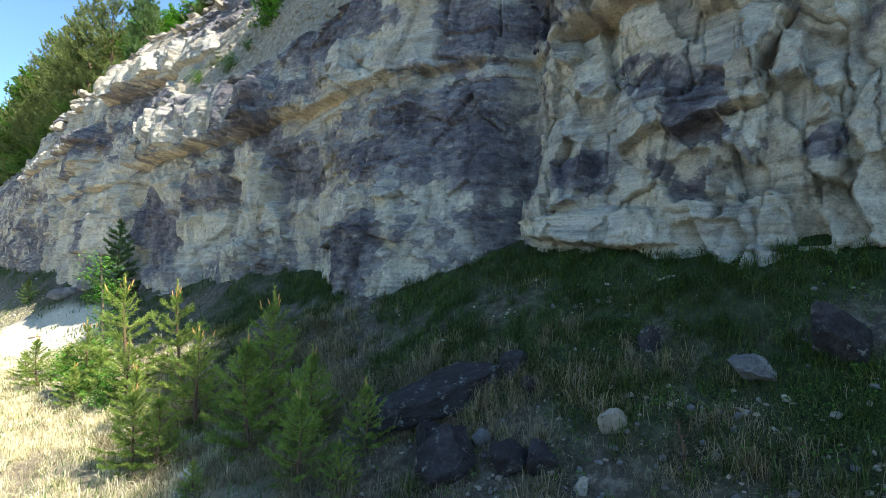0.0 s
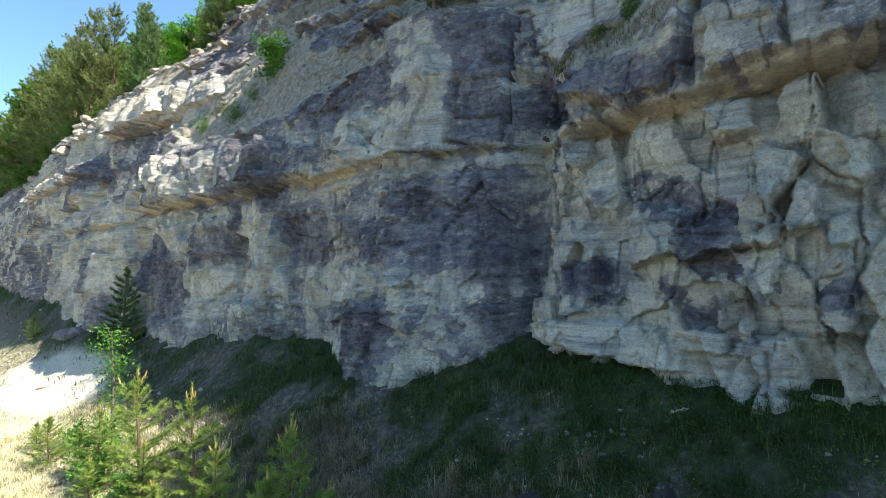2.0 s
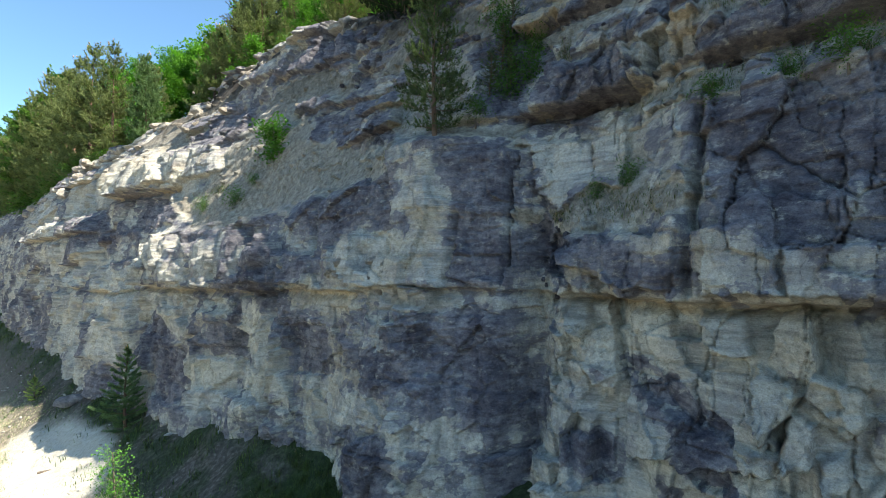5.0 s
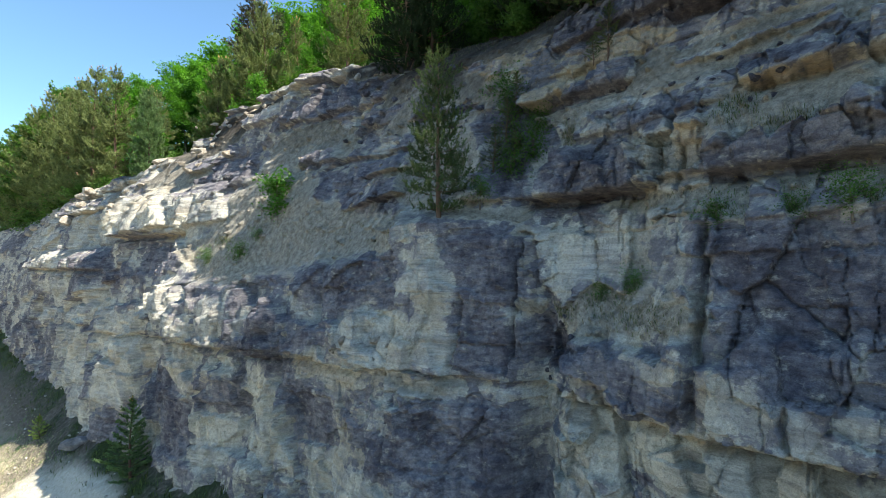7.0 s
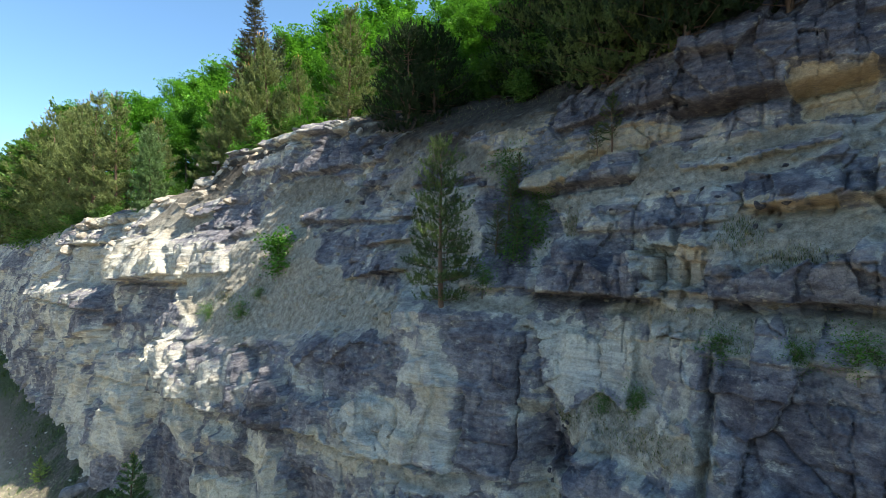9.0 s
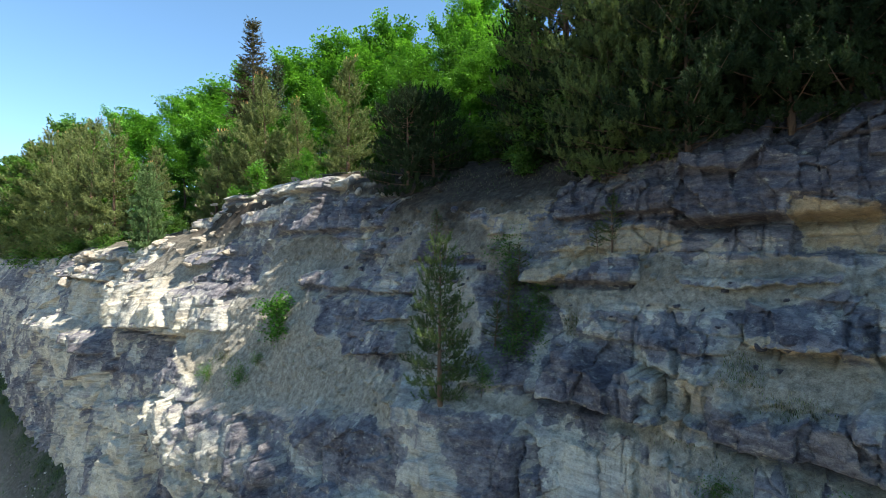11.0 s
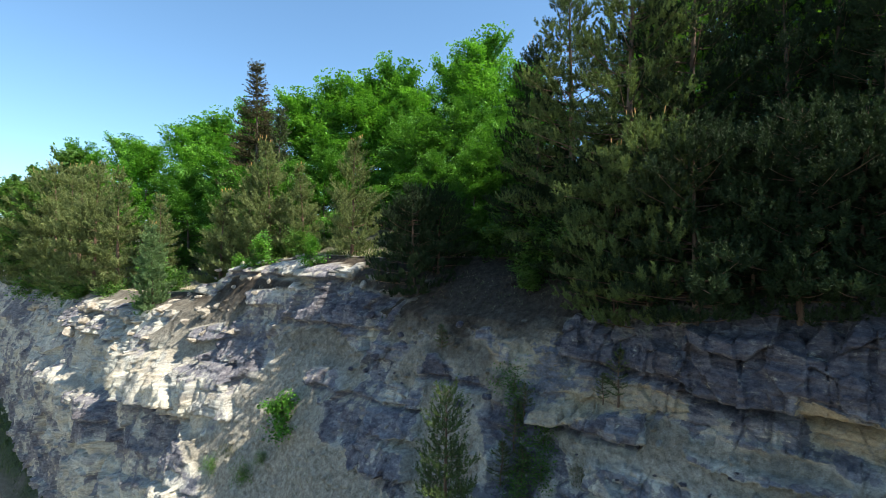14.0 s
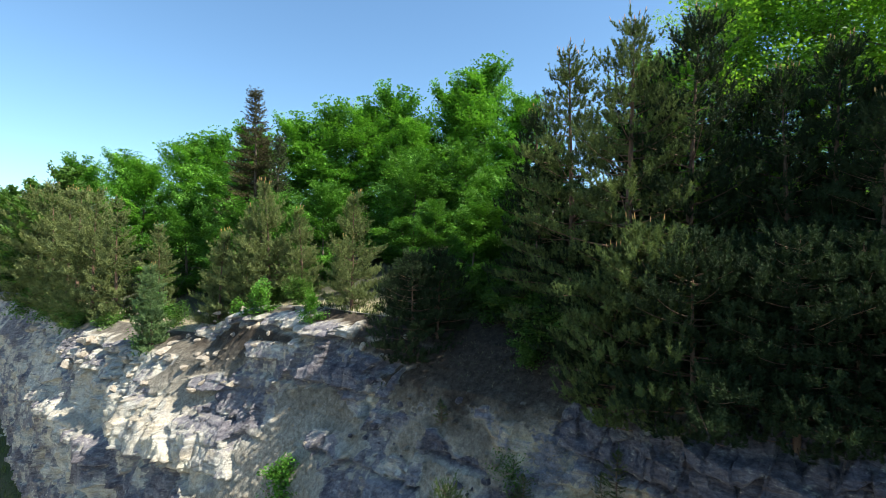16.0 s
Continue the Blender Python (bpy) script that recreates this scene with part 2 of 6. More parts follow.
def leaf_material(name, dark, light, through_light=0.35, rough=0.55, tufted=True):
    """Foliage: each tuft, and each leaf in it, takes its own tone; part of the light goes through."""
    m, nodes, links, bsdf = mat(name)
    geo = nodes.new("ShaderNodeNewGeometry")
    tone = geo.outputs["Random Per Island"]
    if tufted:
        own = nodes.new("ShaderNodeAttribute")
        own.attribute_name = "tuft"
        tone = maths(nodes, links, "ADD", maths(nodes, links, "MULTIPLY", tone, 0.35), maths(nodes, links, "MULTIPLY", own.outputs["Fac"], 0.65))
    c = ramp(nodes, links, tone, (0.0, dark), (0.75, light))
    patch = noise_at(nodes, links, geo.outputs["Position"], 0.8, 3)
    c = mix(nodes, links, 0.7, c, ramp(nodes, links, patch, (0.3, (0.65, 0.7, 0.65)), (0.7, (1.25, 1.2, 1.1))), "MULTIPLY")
    links.new(c, bsdf.inputs["Base Color"])
    bsdf.inputs["Roughness"].default_value = rough
    bsdf.inputs["Specular IOR Level"].default_value = 0.15
    tr = nodes.new("ShaderNodeBsdfTranslucent")
    links.new(mix(nodes, links, 1.0, c, (1.25, 1.35, 0.7), "MULTIPLY"), tr.inputs["Color"])
    sh = nodes.new("ShaderNodeMixShader")
    sh.inputs[0].default_value = through_light
    links.new(bsdf.outputs[0], sh.inputs[1])
    links.new(tr.outputs[0], sh.inputs[2])
    links.new(sh.outputs[0], nodes["Material Output"].inputs["Surface"])
    return m


def bark_material(name, low, high):
    m, nodes, links, bsdf = mat(name)
    pos = nodes.new("ShaderNodeNewGeometry").outputs["Position"]
    a = noise_at(nodes, links, pos, 1.0, 6, 0.7, (14, 14, 3))
    links.new(ramp(nodes, links, a, (0.3, low), (0.7, high)), bsdf.inputs["Base Color"])
    bsdf.inputs["Roughness"].default_value = 0.9
    links.new(bump(nodes, links, a, 0.8, 0.03), bsdf.inputs["Normal"])
    return m


ROCK = rock_material()
STONE_PALE = stone_material("pale_stone", (0.24, 0.22, 0.19), (0.42, 0.40, 0.35), (0.60, 0.58, 0.53))
STONE_DARK = stone_material("dark_stone", (0.008, 0.007, 0.009), (0.022, 0.020, 0.025), (0.085, 0.08, 0.09), 0.75)
ROCK_LOOSE = stone_material("broken_sandstone", (0.16, 0.14, 0.11), (0.34, 0.30, 0.245), (0.52, 0.48, 0.40))
STONE_GREY = stone_material("grey_stone", (0.09, 0.09, 0.10), (0.19, 0.19, 0.20), (0.36, 0.35, 0.34))
GROUND = ground_material()
# the wide dark-to-light range paints in sunlit tufts and shaded depths
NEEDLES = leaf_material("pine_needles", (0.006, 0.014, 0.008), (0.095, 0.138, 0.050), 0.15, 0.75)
# two copies of the needles: one lightened for sun, one darkened for shade
NEEDLES_LIT = leaf_material("sunlit_pine_needles", (0.008, 0.018, 0.009), (0.14, 0.19, 0.070), 0.2, 0.75)
NEEDLES_SHADED = leaf_material("shaded_pine_needles", (0.005, 0.011, 0.007), (0.032, 0.056, 0.024), 0.12, 0.75)
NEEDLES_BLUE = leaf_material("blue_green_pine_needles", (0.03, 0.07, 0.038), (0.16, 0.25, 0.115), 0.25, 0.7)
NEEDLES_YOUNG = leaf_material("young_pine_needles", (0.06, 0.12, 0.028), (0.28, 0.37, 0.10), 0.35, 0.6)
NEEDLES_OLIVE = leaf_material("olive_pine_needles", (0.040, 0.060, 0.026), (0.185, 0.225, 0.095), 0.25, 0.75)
NEEDLES_SPRUCE = leaf_material("spruce_needles", (0.025, 0.04, 0.02), (0.08, 0.10, 0.05), 0.15, 0.55)
NEEDLES_BROWN = leaf_material("withered_spruce_needles", (0.016, 0.022, 0.012), (0.10, 0.09, 0.045), 0.15, 0.6)
LEAVES = leaf_material("beech_leaves", (0.026, 0.10, 0.013), (0.15, 0.36, 0.045), 0.30, 0.45)
LEAVES_PALE = leaf_material("birch_leaves", (0.035, 0.105, 0.015), (0.10, 0.25, 0.036), 0.26, 0.45)
# lighter copy of the beech leaves, coloured for sun shining through
LEAVES_BACKLIT = leaf_material("backlit_beech_leaves", (0.07, 0.17, 0.022), (0.23, 0.43, 0.055), 0.50, 0.45)
LEAVES_FAR = leaf_material("hornbeam_leaves", (0.03, 0.075, 0.018), (0.10, 0.20, 0.045), 0.35, 0.5)
CANDLE = leaf_material("pine_candles", (0.42, 0.20, 0.07), (0.62, 0.36, 0.16), 0.1, 0.6, tufted=False)
WEED = leaf_material("weed_leaves", (0.030, 0.075, 0.015), (0.10, 0.20, 0.04), 0.35, 0.5, tufted=False)
GRASS = leaf_material("green_grass", (0.022, 0.042, 0.012), (0.090, 0.130, 0.042), 0.3, 0.5, tufted=False)
# dry grass in two colours: pale for the sunny ground, darker for the shaded
STRAW = leaf_material("dry_grass", (0.34, 0.30, 0.20), (0.68, 0.62, 0.47), 0.25, 0.6, tufted=False)
HAY = leaf_material("shaded_dry_grass", (0.11, 0.09, 0.06), (0.33, 0.285, 0.20), 0.2, 0.6, tufted=False)
BARK = bark_material("grey_brown_bark", (0.06, 0.045, 0.035), (0.20, 0.16, 0.12))
BARK_PINE = bark_material("red_pine_bark", (0.07, 0.042, 0.028), (0.20, 0.125, 0.08))


# ---- meshes ----
def mesh_of(name, verts, faces, material, smooth=False):
    """A mesh from arrays; faces are all triangles or all quads."""
    me = bpy.data.meshes.new(name)
    verts, faces = np.asarray(verts, np.float32), np.asarray(faces, np.int32)
    n, k = faces.shape
    me.vertices.add(len(verts))
    me.vertices.foreach_set("co", verts.ravel())
    me.loops.add(n * k)
    me.loops.foreach_set("vertex_index", faces.ravel())
    me.polygons.add(n)
    me.polygons.foreach_set("loop_start", np.arange(0, n * k, k, dtype=np.int32))
    if smooth:
        me.polygons.foreach_set("use_smooth", np.ones(n, bool))
    me.materials.append(material)
    me.update(calc_edges=True)
    me.validate()
    return me


def part(name, me, parent=None, label="", kind=""):
    ob = new(name, me)
    if parent:
        ob.parent = parent
    return tagged(ob, label=label, kind=kind)


def thing(name, label, category, m, group=""):
    ob = new(name)
    ob.empty_display_size = 0.2
    ob.matrix_basis = m
    return tagged(ob, label=label, category=category, group=group)


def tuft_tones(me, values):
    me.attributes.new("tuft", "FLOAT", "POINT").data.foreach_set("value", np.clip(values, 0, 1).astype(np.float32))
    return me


def grid_faces(rows, cols):
    i = np.arange(rows * cols).reshape(rows, cols)
    return np.stack([i[:-1, :-1], i[:-1, 1:], i[1:, 1:], i[1:, :-1]], -1).reshape(-1, 4)


def mask_colours(me, name, r, g, b):
    a = me.color_attributes.new(name, "FLOAT_COLOR", "POINT")
    a.data.foreach_set("color", np.stack([r, g, b, np.ones_like(r)], -1).astype(np.float32).ravel())


# ---- the cliff ----
STATIONS, PROFILES = [], []


def profile(s, *pairs):
    """The cliff's section at s: pairs of height and depth into the hill."""
    STATIONS.append(s)
    PROFILES.append(np.array(pairs, float))


profile(-14, (0, 7.2), (4, 7.5), (8.6, 7.6), (10.4, 8.0), (10.6, 8.3), (11.2, 8.8), (12.0, 8.8), (13.3, 9.6), (14.4, 10.4), (16.6, 10.5), (17.4, 11.0), (17.7, 11.6))
profile(0, (0, 7.0), (3, 7.6), (7.3, 7.6), (9, 7.75), (10.4, 8.05), (10.6, 8.35), (11.2, 8.75), (12.0, 8.8), (13.3, 9.5), (14.4, 10.45), (16.6, 10.5), (17.3, 10.9), (17.6, 11.5))
profile(2, (0, 7.0), (3, 7.5), (7.3, 7.6), (8.7, 7.7), (9.6, 8.1), (10.4, 8.4), (11.2, 9.0), (12.2, 9.0), (13.4, 10.1), (14.4, 10.45), (16.6, 10.7), (17.2, 11.2), (17.6, 11.9))
profile(4, (0, 7.2), (3, 7.75), (5.4, 8.0), (8.5, 8.4), (9.6, 9.2), (10.4, 9.35), (11.3, 9.8), (12.8, 9.9), (14.2, 10.65), (15.5, 10.8), (16.4, 11.1), (17, 11.5), (17.6, 12.4))
profile(5.3, (0, 7.6), (3, 8.0), (7, 8.6), (9.4, 9.0), (10.3, 9.35), (11.3, 9.9), (13, 10.3), (14.3, 10.7), (16, 11.1), (17, 12), (17.7, 13.0))
profile(6.2, (0, 6.9), (3.4, 7.3), (7, 8.1), (10.2, 8.7), (10.5, 9.1), (11.5, 9.9), (13.3, 10.5), (14.5, 10.7), (16, 11.4), (17.2, 12.5), (18.2, 14.5))
profile(8, (0, 6.2), (3.7, 6.5), (6, 7.3), (8, 7.8), (10.6, 7.95), (10.9, 8.55), (12, 9.6), (14.5, 10.6), (16, 11.3), (17.2, 13), (17.8, 15))
profile(9.3, (0, 6.4), (3.7, 6.8), (6, 7.2), (8, 7.55), (10.6, 8.05), (10.95, 8.5), (12, 9.4), (14.5, 10.7), (16, 11.3), (17.2, 13), (17.8, 14.7))
profile(11, (0, 6.9), (3.4, 7.3), (8.5, 7.5), (9.5, 7.8), (10.0, 8.3), (13.2, 10.1), (16, 11.1), (17.3, 13), (17.9, 14))
profile(15, (0, 6.7), (3, 6.9), (8, 7.2), (9.2, 7.5), (9.6, 8.0), (12, 8.9), (14.2, 10.3), (15, 10.5), (17.1, 11.2), (17.8, 12.5))
profile(18.5, (0, 6.2), (3, 6.3), (7.0, 6.45), (8.8, 6.7), (9.2, 7.2), (12, 8.5), (14.5, 9.9), (16.5, 10.3), (17.3, 10.8), (17.9, 12))
profile(23, (0, 6.0), (3.5, 6.2), (8, 6.7), (11, 7.6), (12.6, 7.9), (13.2, 8.6), (14.4, 9.3), (15.7, 9.9), (17.0, 10.6), (17.6, 12))
profile(28, (0, 5.2), (4, 5.5), (10.5, 6.9), (12.8, 7.4), (13.6, 7.8), (15.0, 8.8), (15.8, 10.5))
profile(34, (0, 5.6), (5, 6.0), (10, 6.2), (10.6, 7.0), (12.5, 7.4), (13.6, 8.3), (14.6, 8.6), (15.4, 10.4))
profile(45, (0, 5.4), (5, 5.7), (9.5, 6.2), (10.4, 6.7), (12.6, 7.4), (13.4, 7.9), (14.5, 8.4), (15.2, 9.5))
profile(60, (0, 6.2), (5, 6.5), (11, 7.5), (14, 9), (14.8, 11))
profile(100, (0, 6.2), (5, 6.5), (11, 7.5), (14, 9), (14.8, 11))


def crest(s):
    return np.interp(s, STATIONS, [p[-1, 0] for p in PROFILES]), np.interp(s, STATIONS, [p[-1, 1] for p in PROFILES])


def section(S, Z):
    """The depth of the plain cliff at s and z."""
    k = np.clip(np.searchsorted(STATIONS, S) - 1, 0, len(STATIONS) - 2)
    st = np.array(STATIONS)
    f = (S - st[k]) / (st[k + 1] - st[k])
    f = 0.5 * f + 0.5 * f * f * (3 - 2 * f)
    at = np.stack([np.interp(Z, p[:, 0], p[:, 1]) for p in PROFILES])
    idx = np.indices(S.shape)
    return at[(k, *idx)] * (1 - f) + at[(k + 1, *idx)] * f


BEDS = np.concatenate([[-1.0], -1.0 + np.cumsum(np.random.default_rng(3).choice([0.34, 0.55, 0.8, 1.1, 1.5], 60))])
LAYERS = np.concatenate([[-1.0], -1.0 + np.cumsum(np.random.default_rng(4).choice([0.06, 0.09, 0.13, 0.18, 0.28], 190))])
LEDGES, BLOCKS, TONES, APRONS, GULLIES = [], [], [], [], []


def ledge(z, s0, s1, out, height, notch):
    """A hard bed from s0 to s1 that juts out over a hollow at z."""
    LEDGES.append((z, s0, s1, out, height, notch))


def block(s, z, rs, rz, out, patina, lean=0.0):
    """A great block or a broken hollow in the face, with sharp edges; patina: dark skin, or below nought freshly broken."""
    BLOCKS.append((s, z, rs, rz, out, patina, lean))


def tone(s, z, rs, rz, amount):
    """A stretch where the patina is thick (or, below nought, broken away); near the crest it also paints tree shade."""
    TONES.append((s, z, rs, rz, amount))


def apron(s, z, rs, rz, lean=0.0):
    """Loose sand and rubble lying on the face."""
    APRONS.append((s, z, rs, rz, lean))


def gully(s, z0, z1, width, depth):
    GULLIES.append((s, z0, z1, width, depth))


ledge(7.12, -14, 4.2, 0.50, 1.35, 0.16)
ledge(7.16, 4.2, 9.4, 0.16, 0.6, 0.10)
ledge(7.0, 9.4, 13.2, 0.30, 1.3, 0.14)
ledge(6.93, 13.4, 22.6, 0.50, 1.7, 0.16)
ledge(6.6, 23.2, 33.0, 0.30, 1.2, 0.12)
ledge(10.3, -14, 2.4, 0.10, 0.4, 0.0)
ledge(11.12, 3.35, 6.2, 0.80, 0.95, 0.40)
ledge(11.16, -14, 2.15, 0.55, 0.72, 0.25)
ledge(11.25, 2.2, 3.3, 0.28, 0.8, 0.10)
ledge(11.2, 6.35, 7.7, 0.30, 0.7, 0.10)
ledge(12.75, -14, 1.5, 0.34, 0.42, 0.22)
ledge(12.5, 2.2, 5.2, 0.16, 0.5, 0.06)
ledge(13.7, 4.2, 7.0, 0.25, 0.5, 0.2)
ledge(15.05, -14, 3.2, 0.55, 1.6, 0.35)
ledge(15.3, 3.2, 6.4, 0.22, 1.3, 0.16)
ledge(14.2, 8.2, 11.0, 0.20, 0.5, 0.06)
ledge(13.2, 10.5, 16.0, 0.18, 0.5, 0.08)
ledge(15.3, 12.5, 18.0, 0.22, 0.6, 0.08)
ledge(17.0, 15.5, 24.0, 0.35, 0.6, 0.15)
ledge(10.95, 21.6, 28.3, 0.55, 1.6, 0.22)
ledge(12.9, 33.0, 44.0, 0.45, 0.9, 0.18)
ledge(9.4, 29.0, 46.0, 0.40, 0.9, 0.18)
ledge(14.1, 30.0, 42.0, 0.35, 0.5, 0.15)

block(18.5, 4.0, 0.75, 0.85, -0.10, 0.5, 0.35)
block(16.5, 5.6, 0.95, 0.55, 0.14, 0.4)
block(17.1, 3.9, 0.6, 0.8, -0.16, -0.5, -0.3)
block(13.6, 7.75, 0.42, 0.65, 0.24, 0.45)
block(30.5, 8.8, 0.9, 0.8, 0.3, 0.5)
block(21.2, 9.9, 0.8, 0.6, 0.2, 0.4)
block(20.5, 7.8, 1.1, 0.7, 0.15, 0.2)
block(14.9, 8.0, 0.5, 0.8, -0.15, -0.4)
block(14.4, 4.6, 0.7, 1.4, -0.10, -0.45, 0.15)
block(13.0, 4.4, 0.5, 1.5, 0.25, -0.3, 0.15)
block(24.7, 4.6, 1.3, 1.7, 0.2, -0.3)

tone(15.5, 15.6, 4.0, 1.8, 0.25)
# dark crest bed, deepened in colour for the shade of overhanging pines
tone(0.3, 16.6, 1.6, 0.9, 0.6)
tone(2.0, 16.4, 3.5, 1.0, 0.65)
tone(9.0, 15.0, 4.5, 1.7, 0.12)
tone(25, 15.5, 3.5, 1.2, -0.5)
tone(25, 11.9, 2.0, 0.8, -0.3)
tone(38, 12.0, 5.0, 1.5, -0.25)
tone(17.0, 14.8, 3.0, 1.2, -0.1)

apron(13.5, 10.9, 4.6, 0.85, 0.12)
apron(17.0, 12.4, 2.6, 1.1, 0.25)
apron(9.6, 12.6, 1.3, 1.3)
apron(6.8, 10.75, 1.2, 0.35)
apron(4.0, 9.0, 0.7, 0.75, -0.55)
apron(1.0, 10.85, 3.3, 0.28)
apron(1.2, 12.3, 1.9, 0.35)
apron(2.6, 13.7, 2.6, 0.4, -0.12)
apron(-4.0, 13.75, 3.0, 0.45)
apron(24.5, 14.2, 1.6, 1.1)
apron(9.5, 16.8, 6.0, 0.7)
apron(10.0, 14.2, 1.9, 1.1, -0.1)
apron(7.6, 7.05, 1.3, 0.30)
gully(5.45, 2.0, 8.6, 0.32, 0.45)
gully(4.95, 5.6, 8.2, 0.16, 0.22)
gully(9.35, 3.5, 6.9, 0.25, 0.15)
gully(13.35, 3.0, 6.9, 0.25, 0.40)
gully(6.02, 7.3, 10.2, 0.05, 0.35)
gully(2.15, 7.2, 10.3, 0.08, 0.30)
gully(22.9, 3.0, 10.6, 0.5, 0.5)
gully(29.0, 3.0, 12.6, 0.7, 0.7)
gully(3.25, 11.1, 12.0, 0.05, 0.25)
gully(2.72, 11.1, 11.9, 0.04, 0.25)

# the crest again darker, painted for the shade of the trees above
tone(1.0, 16.6, 7.0, 1.0, 0.75)
tone(7.0, 16.8, 3.0, 1.2, 0.5)

tone(20.0, 6.0, 6.0, 3.0, -0.25)
tone(8.0, 15.6, 2.6, 1.4, 0.35)

tone(45.0, 10.0, 14.0, 5.0, -0.25)

tone(10.0, 15.5, 5.0, 2.0, 0.35)
tone(1.0, 15.8, 5.0, 1.0, 0.2)

tone(30.0, 5.0, 9.0, 3.0, -0.25)
tone(14.0, 9.0, 3.5, 1.6, 0.12)

PATCHES, SLABS, CRACKS, SCREES, OCHRES = [], [], [], [], []


def patch(amount, *corners):
    """A stretch of dark skin (or, below nought, of freshly broken stone) with a frayed outline."""
    PATCHES.append((amount, np.array(corners)))


def slab(out, *corners):
    """A piece that stands proud of the face (or, below nought, has broken out of it), with sharp edges."""
    SLABS.append((out, np.array(corners)))


def crack(width, deep, *way):
    CRACKS.append((width, deep, np.array(way)))


def scree(amount, *corners):
    """Loose sand lying on a bench."""
    SCREES.append((amount, np.array(corners)))


def ochre(amount, *corners):
    """Soft yellow-brown layers."""
    OCHRES.append((amount, np.array(corners)))


def line_distance(P, A, B):
    AB = B - A
    f = np.clip(((P - A) @ AB) / (AB @ AB + 1e-9), 0, 1)
    return np.hypot(P[:, 0] - A[0] - f * AB[0], P[:, 1] - A[1] - f * AB[1])


def within(S, Z, corners, margin):
    """Where S, Z lie near the outline: their mask, and how deep inside it they are (below nought: outside)."""
    lo, hi = corners.min(0) - margin, corners.max(0) + margin
    near = (S > lo[0]) & (S < hi[0]) & (Z > lo[1]) & (Z < hi[1])
    P = np.stack([S[near], Z[near]], -1)
    inside, dist = np.zeros(len(P), bool), np.full(len(P), 9.0)
    for A, B in zip(corners, np.roll(corners, -1, 0)):
        dist = np.minimum(dist, line_distance(P, A, B))
        cross = ((A[1] > P[:, 1]) != (B[1] > P[:, 1]))
        inside ^= cross & (P[:, 0] < (B[0] - A[0]) * (P[:, 1] - A[1]) / (B[1] - A[1] + 1e-9) + A[0])
    return near, np.where(inside, dist, -dist)


def beside(S, Z, way, margin):
    """Where S, Z lie near a line: their mask and the distance."""
    lo, hi = way.min(0) - margin, way.max(0) + margin
    near = (S > lo[0]) & (S < hi[0]) & (Z > lo[1]) & (Z < hi[1])
    P = np.stack([S[near], Z[near]], -1)
    dist = np.full(len(P), 9.0)
    for A, B in zip(way[:-1], way[1:]):
        dist = np.minimum(dist, line_distance(P, A, B))
    return near, dist


# the middle of the face: dark skin and broken pale stone
patch(0.75, (9.14, 10.93), (7.47, 10.56), (6.27, 10.57), (5.91, 8.86), (6.82, 8.88), (7.45, 9.06), (7.55, 9.66), (7.78, 10.23))
patch(-0.55, (8.93, 10.40), (7.80, 10.23), (7.55, 9.66), (7.50, 9.00), (8.35, 8.96))
patch(0.65, (7.42, 8.57), (6.60, 8.56), (5.88, 8.18), (5.79, 7.20), (7.01, 7.23), (7.12, 7.93), (7.47, 8.28))
patch(-0.4, (6.82, 8.84), (5.93, 8.74), (5.89, 8.26), (6.55, 8.59))
patch(0.45, (12.61, 9.13), (11.89, 10.38), (9.18, 10.54), (8.69, 8.58), (10.17, 8.50), (12.15, 8.70))
patch(-0.5, (10.58, 8.44), (8.63, 8.37), (7.50, 8.21), (7.33, 7.24), (9.48, 7.10), (10.51, 7.72))
patch(0.7, (8.59, 6.42), (5.77, 6.53), (5.61, 4.75), (6.15, 4.66), (7.27, 4.68), (7.99, 5.09), (8.72, 5.39))
patch(0.7, (8.96, 5.51), (7.99, 5.09), (7.75, 4.82), (8.42, 4.67), (8.98, 4.99))
patch(-0.45, (7.24, 4.59), (6.20, 4.58), (5.92, 3.06), (6.95, 2.53), (7.41, 2.48), (7.68, 3.99))
patch(0.4, (6.06, 4.64), (5.61, 4.70), (5.50, 3.68), (5.85, 3.45), (6.08, 4.10))
patch(0.75, (9.64, 3.73), (8.29, 4.13), (7.63, 3.78), (7.68, 3.11), (8.20, 2.22), (9.29, 2.46))
patch(-0.4, (12.59, 4.60), (10.02, 4.88), (8.40, 4.11), (9.65, 3.76), (12.41, 3.87))
patch(0.65, (12.85, 6.02), (11.37, 6.24), (10.79, 5.37), (11.03, 4.77), (12.68, 4.75))
patch(0.65, (17.30, 5.96), (15.33, 5.91), (15.25, 5.29), (14.69, 4.63), (17.34, 4.82), (17.53, 5.29))
patch(0.65, (21.20, 5.65), (18.88, 5.33), (17.59, 4.24), (18.47, 2.82), (20.29, 2.98), (21.13, 4.15))
patch(-0.5, (17.45, 4.44), (15.01, 4.57), (13.94, 3.53), (14.79, 3.06), (17.45, 3.10))
patch(-0.6, (15.13, 6.71), (12.97, 6.70), (12.98, 4.60), (13.35, 3.21), (14.35, 4.49))
patch(-0.4, (20.91, 6.74), (17.67, 6.53), (17.70, 5.28), (19.73, 5.39))
patch(0.65, (14.71, 8.12), (13.06, 8.11), (13.11, 7.36), (14.72, 7.24))
patch(0.55, (12.85, 8.01), (11.49, 7.93), (11.64, 7.24), (12.91, 7.19))
patch(0.6, (23.04, 10.14), (20.95, 10.03), (19.15, 9.03), (22.05, 8.77))
patch(0.65, (4.62, 8.20), (3.96, 8.23), (3.00, 7.88), (2.30, 7.58), (2.39, 7.26), (3.32, 7.34), (3.81, 7.66), (4.46, 7.76))
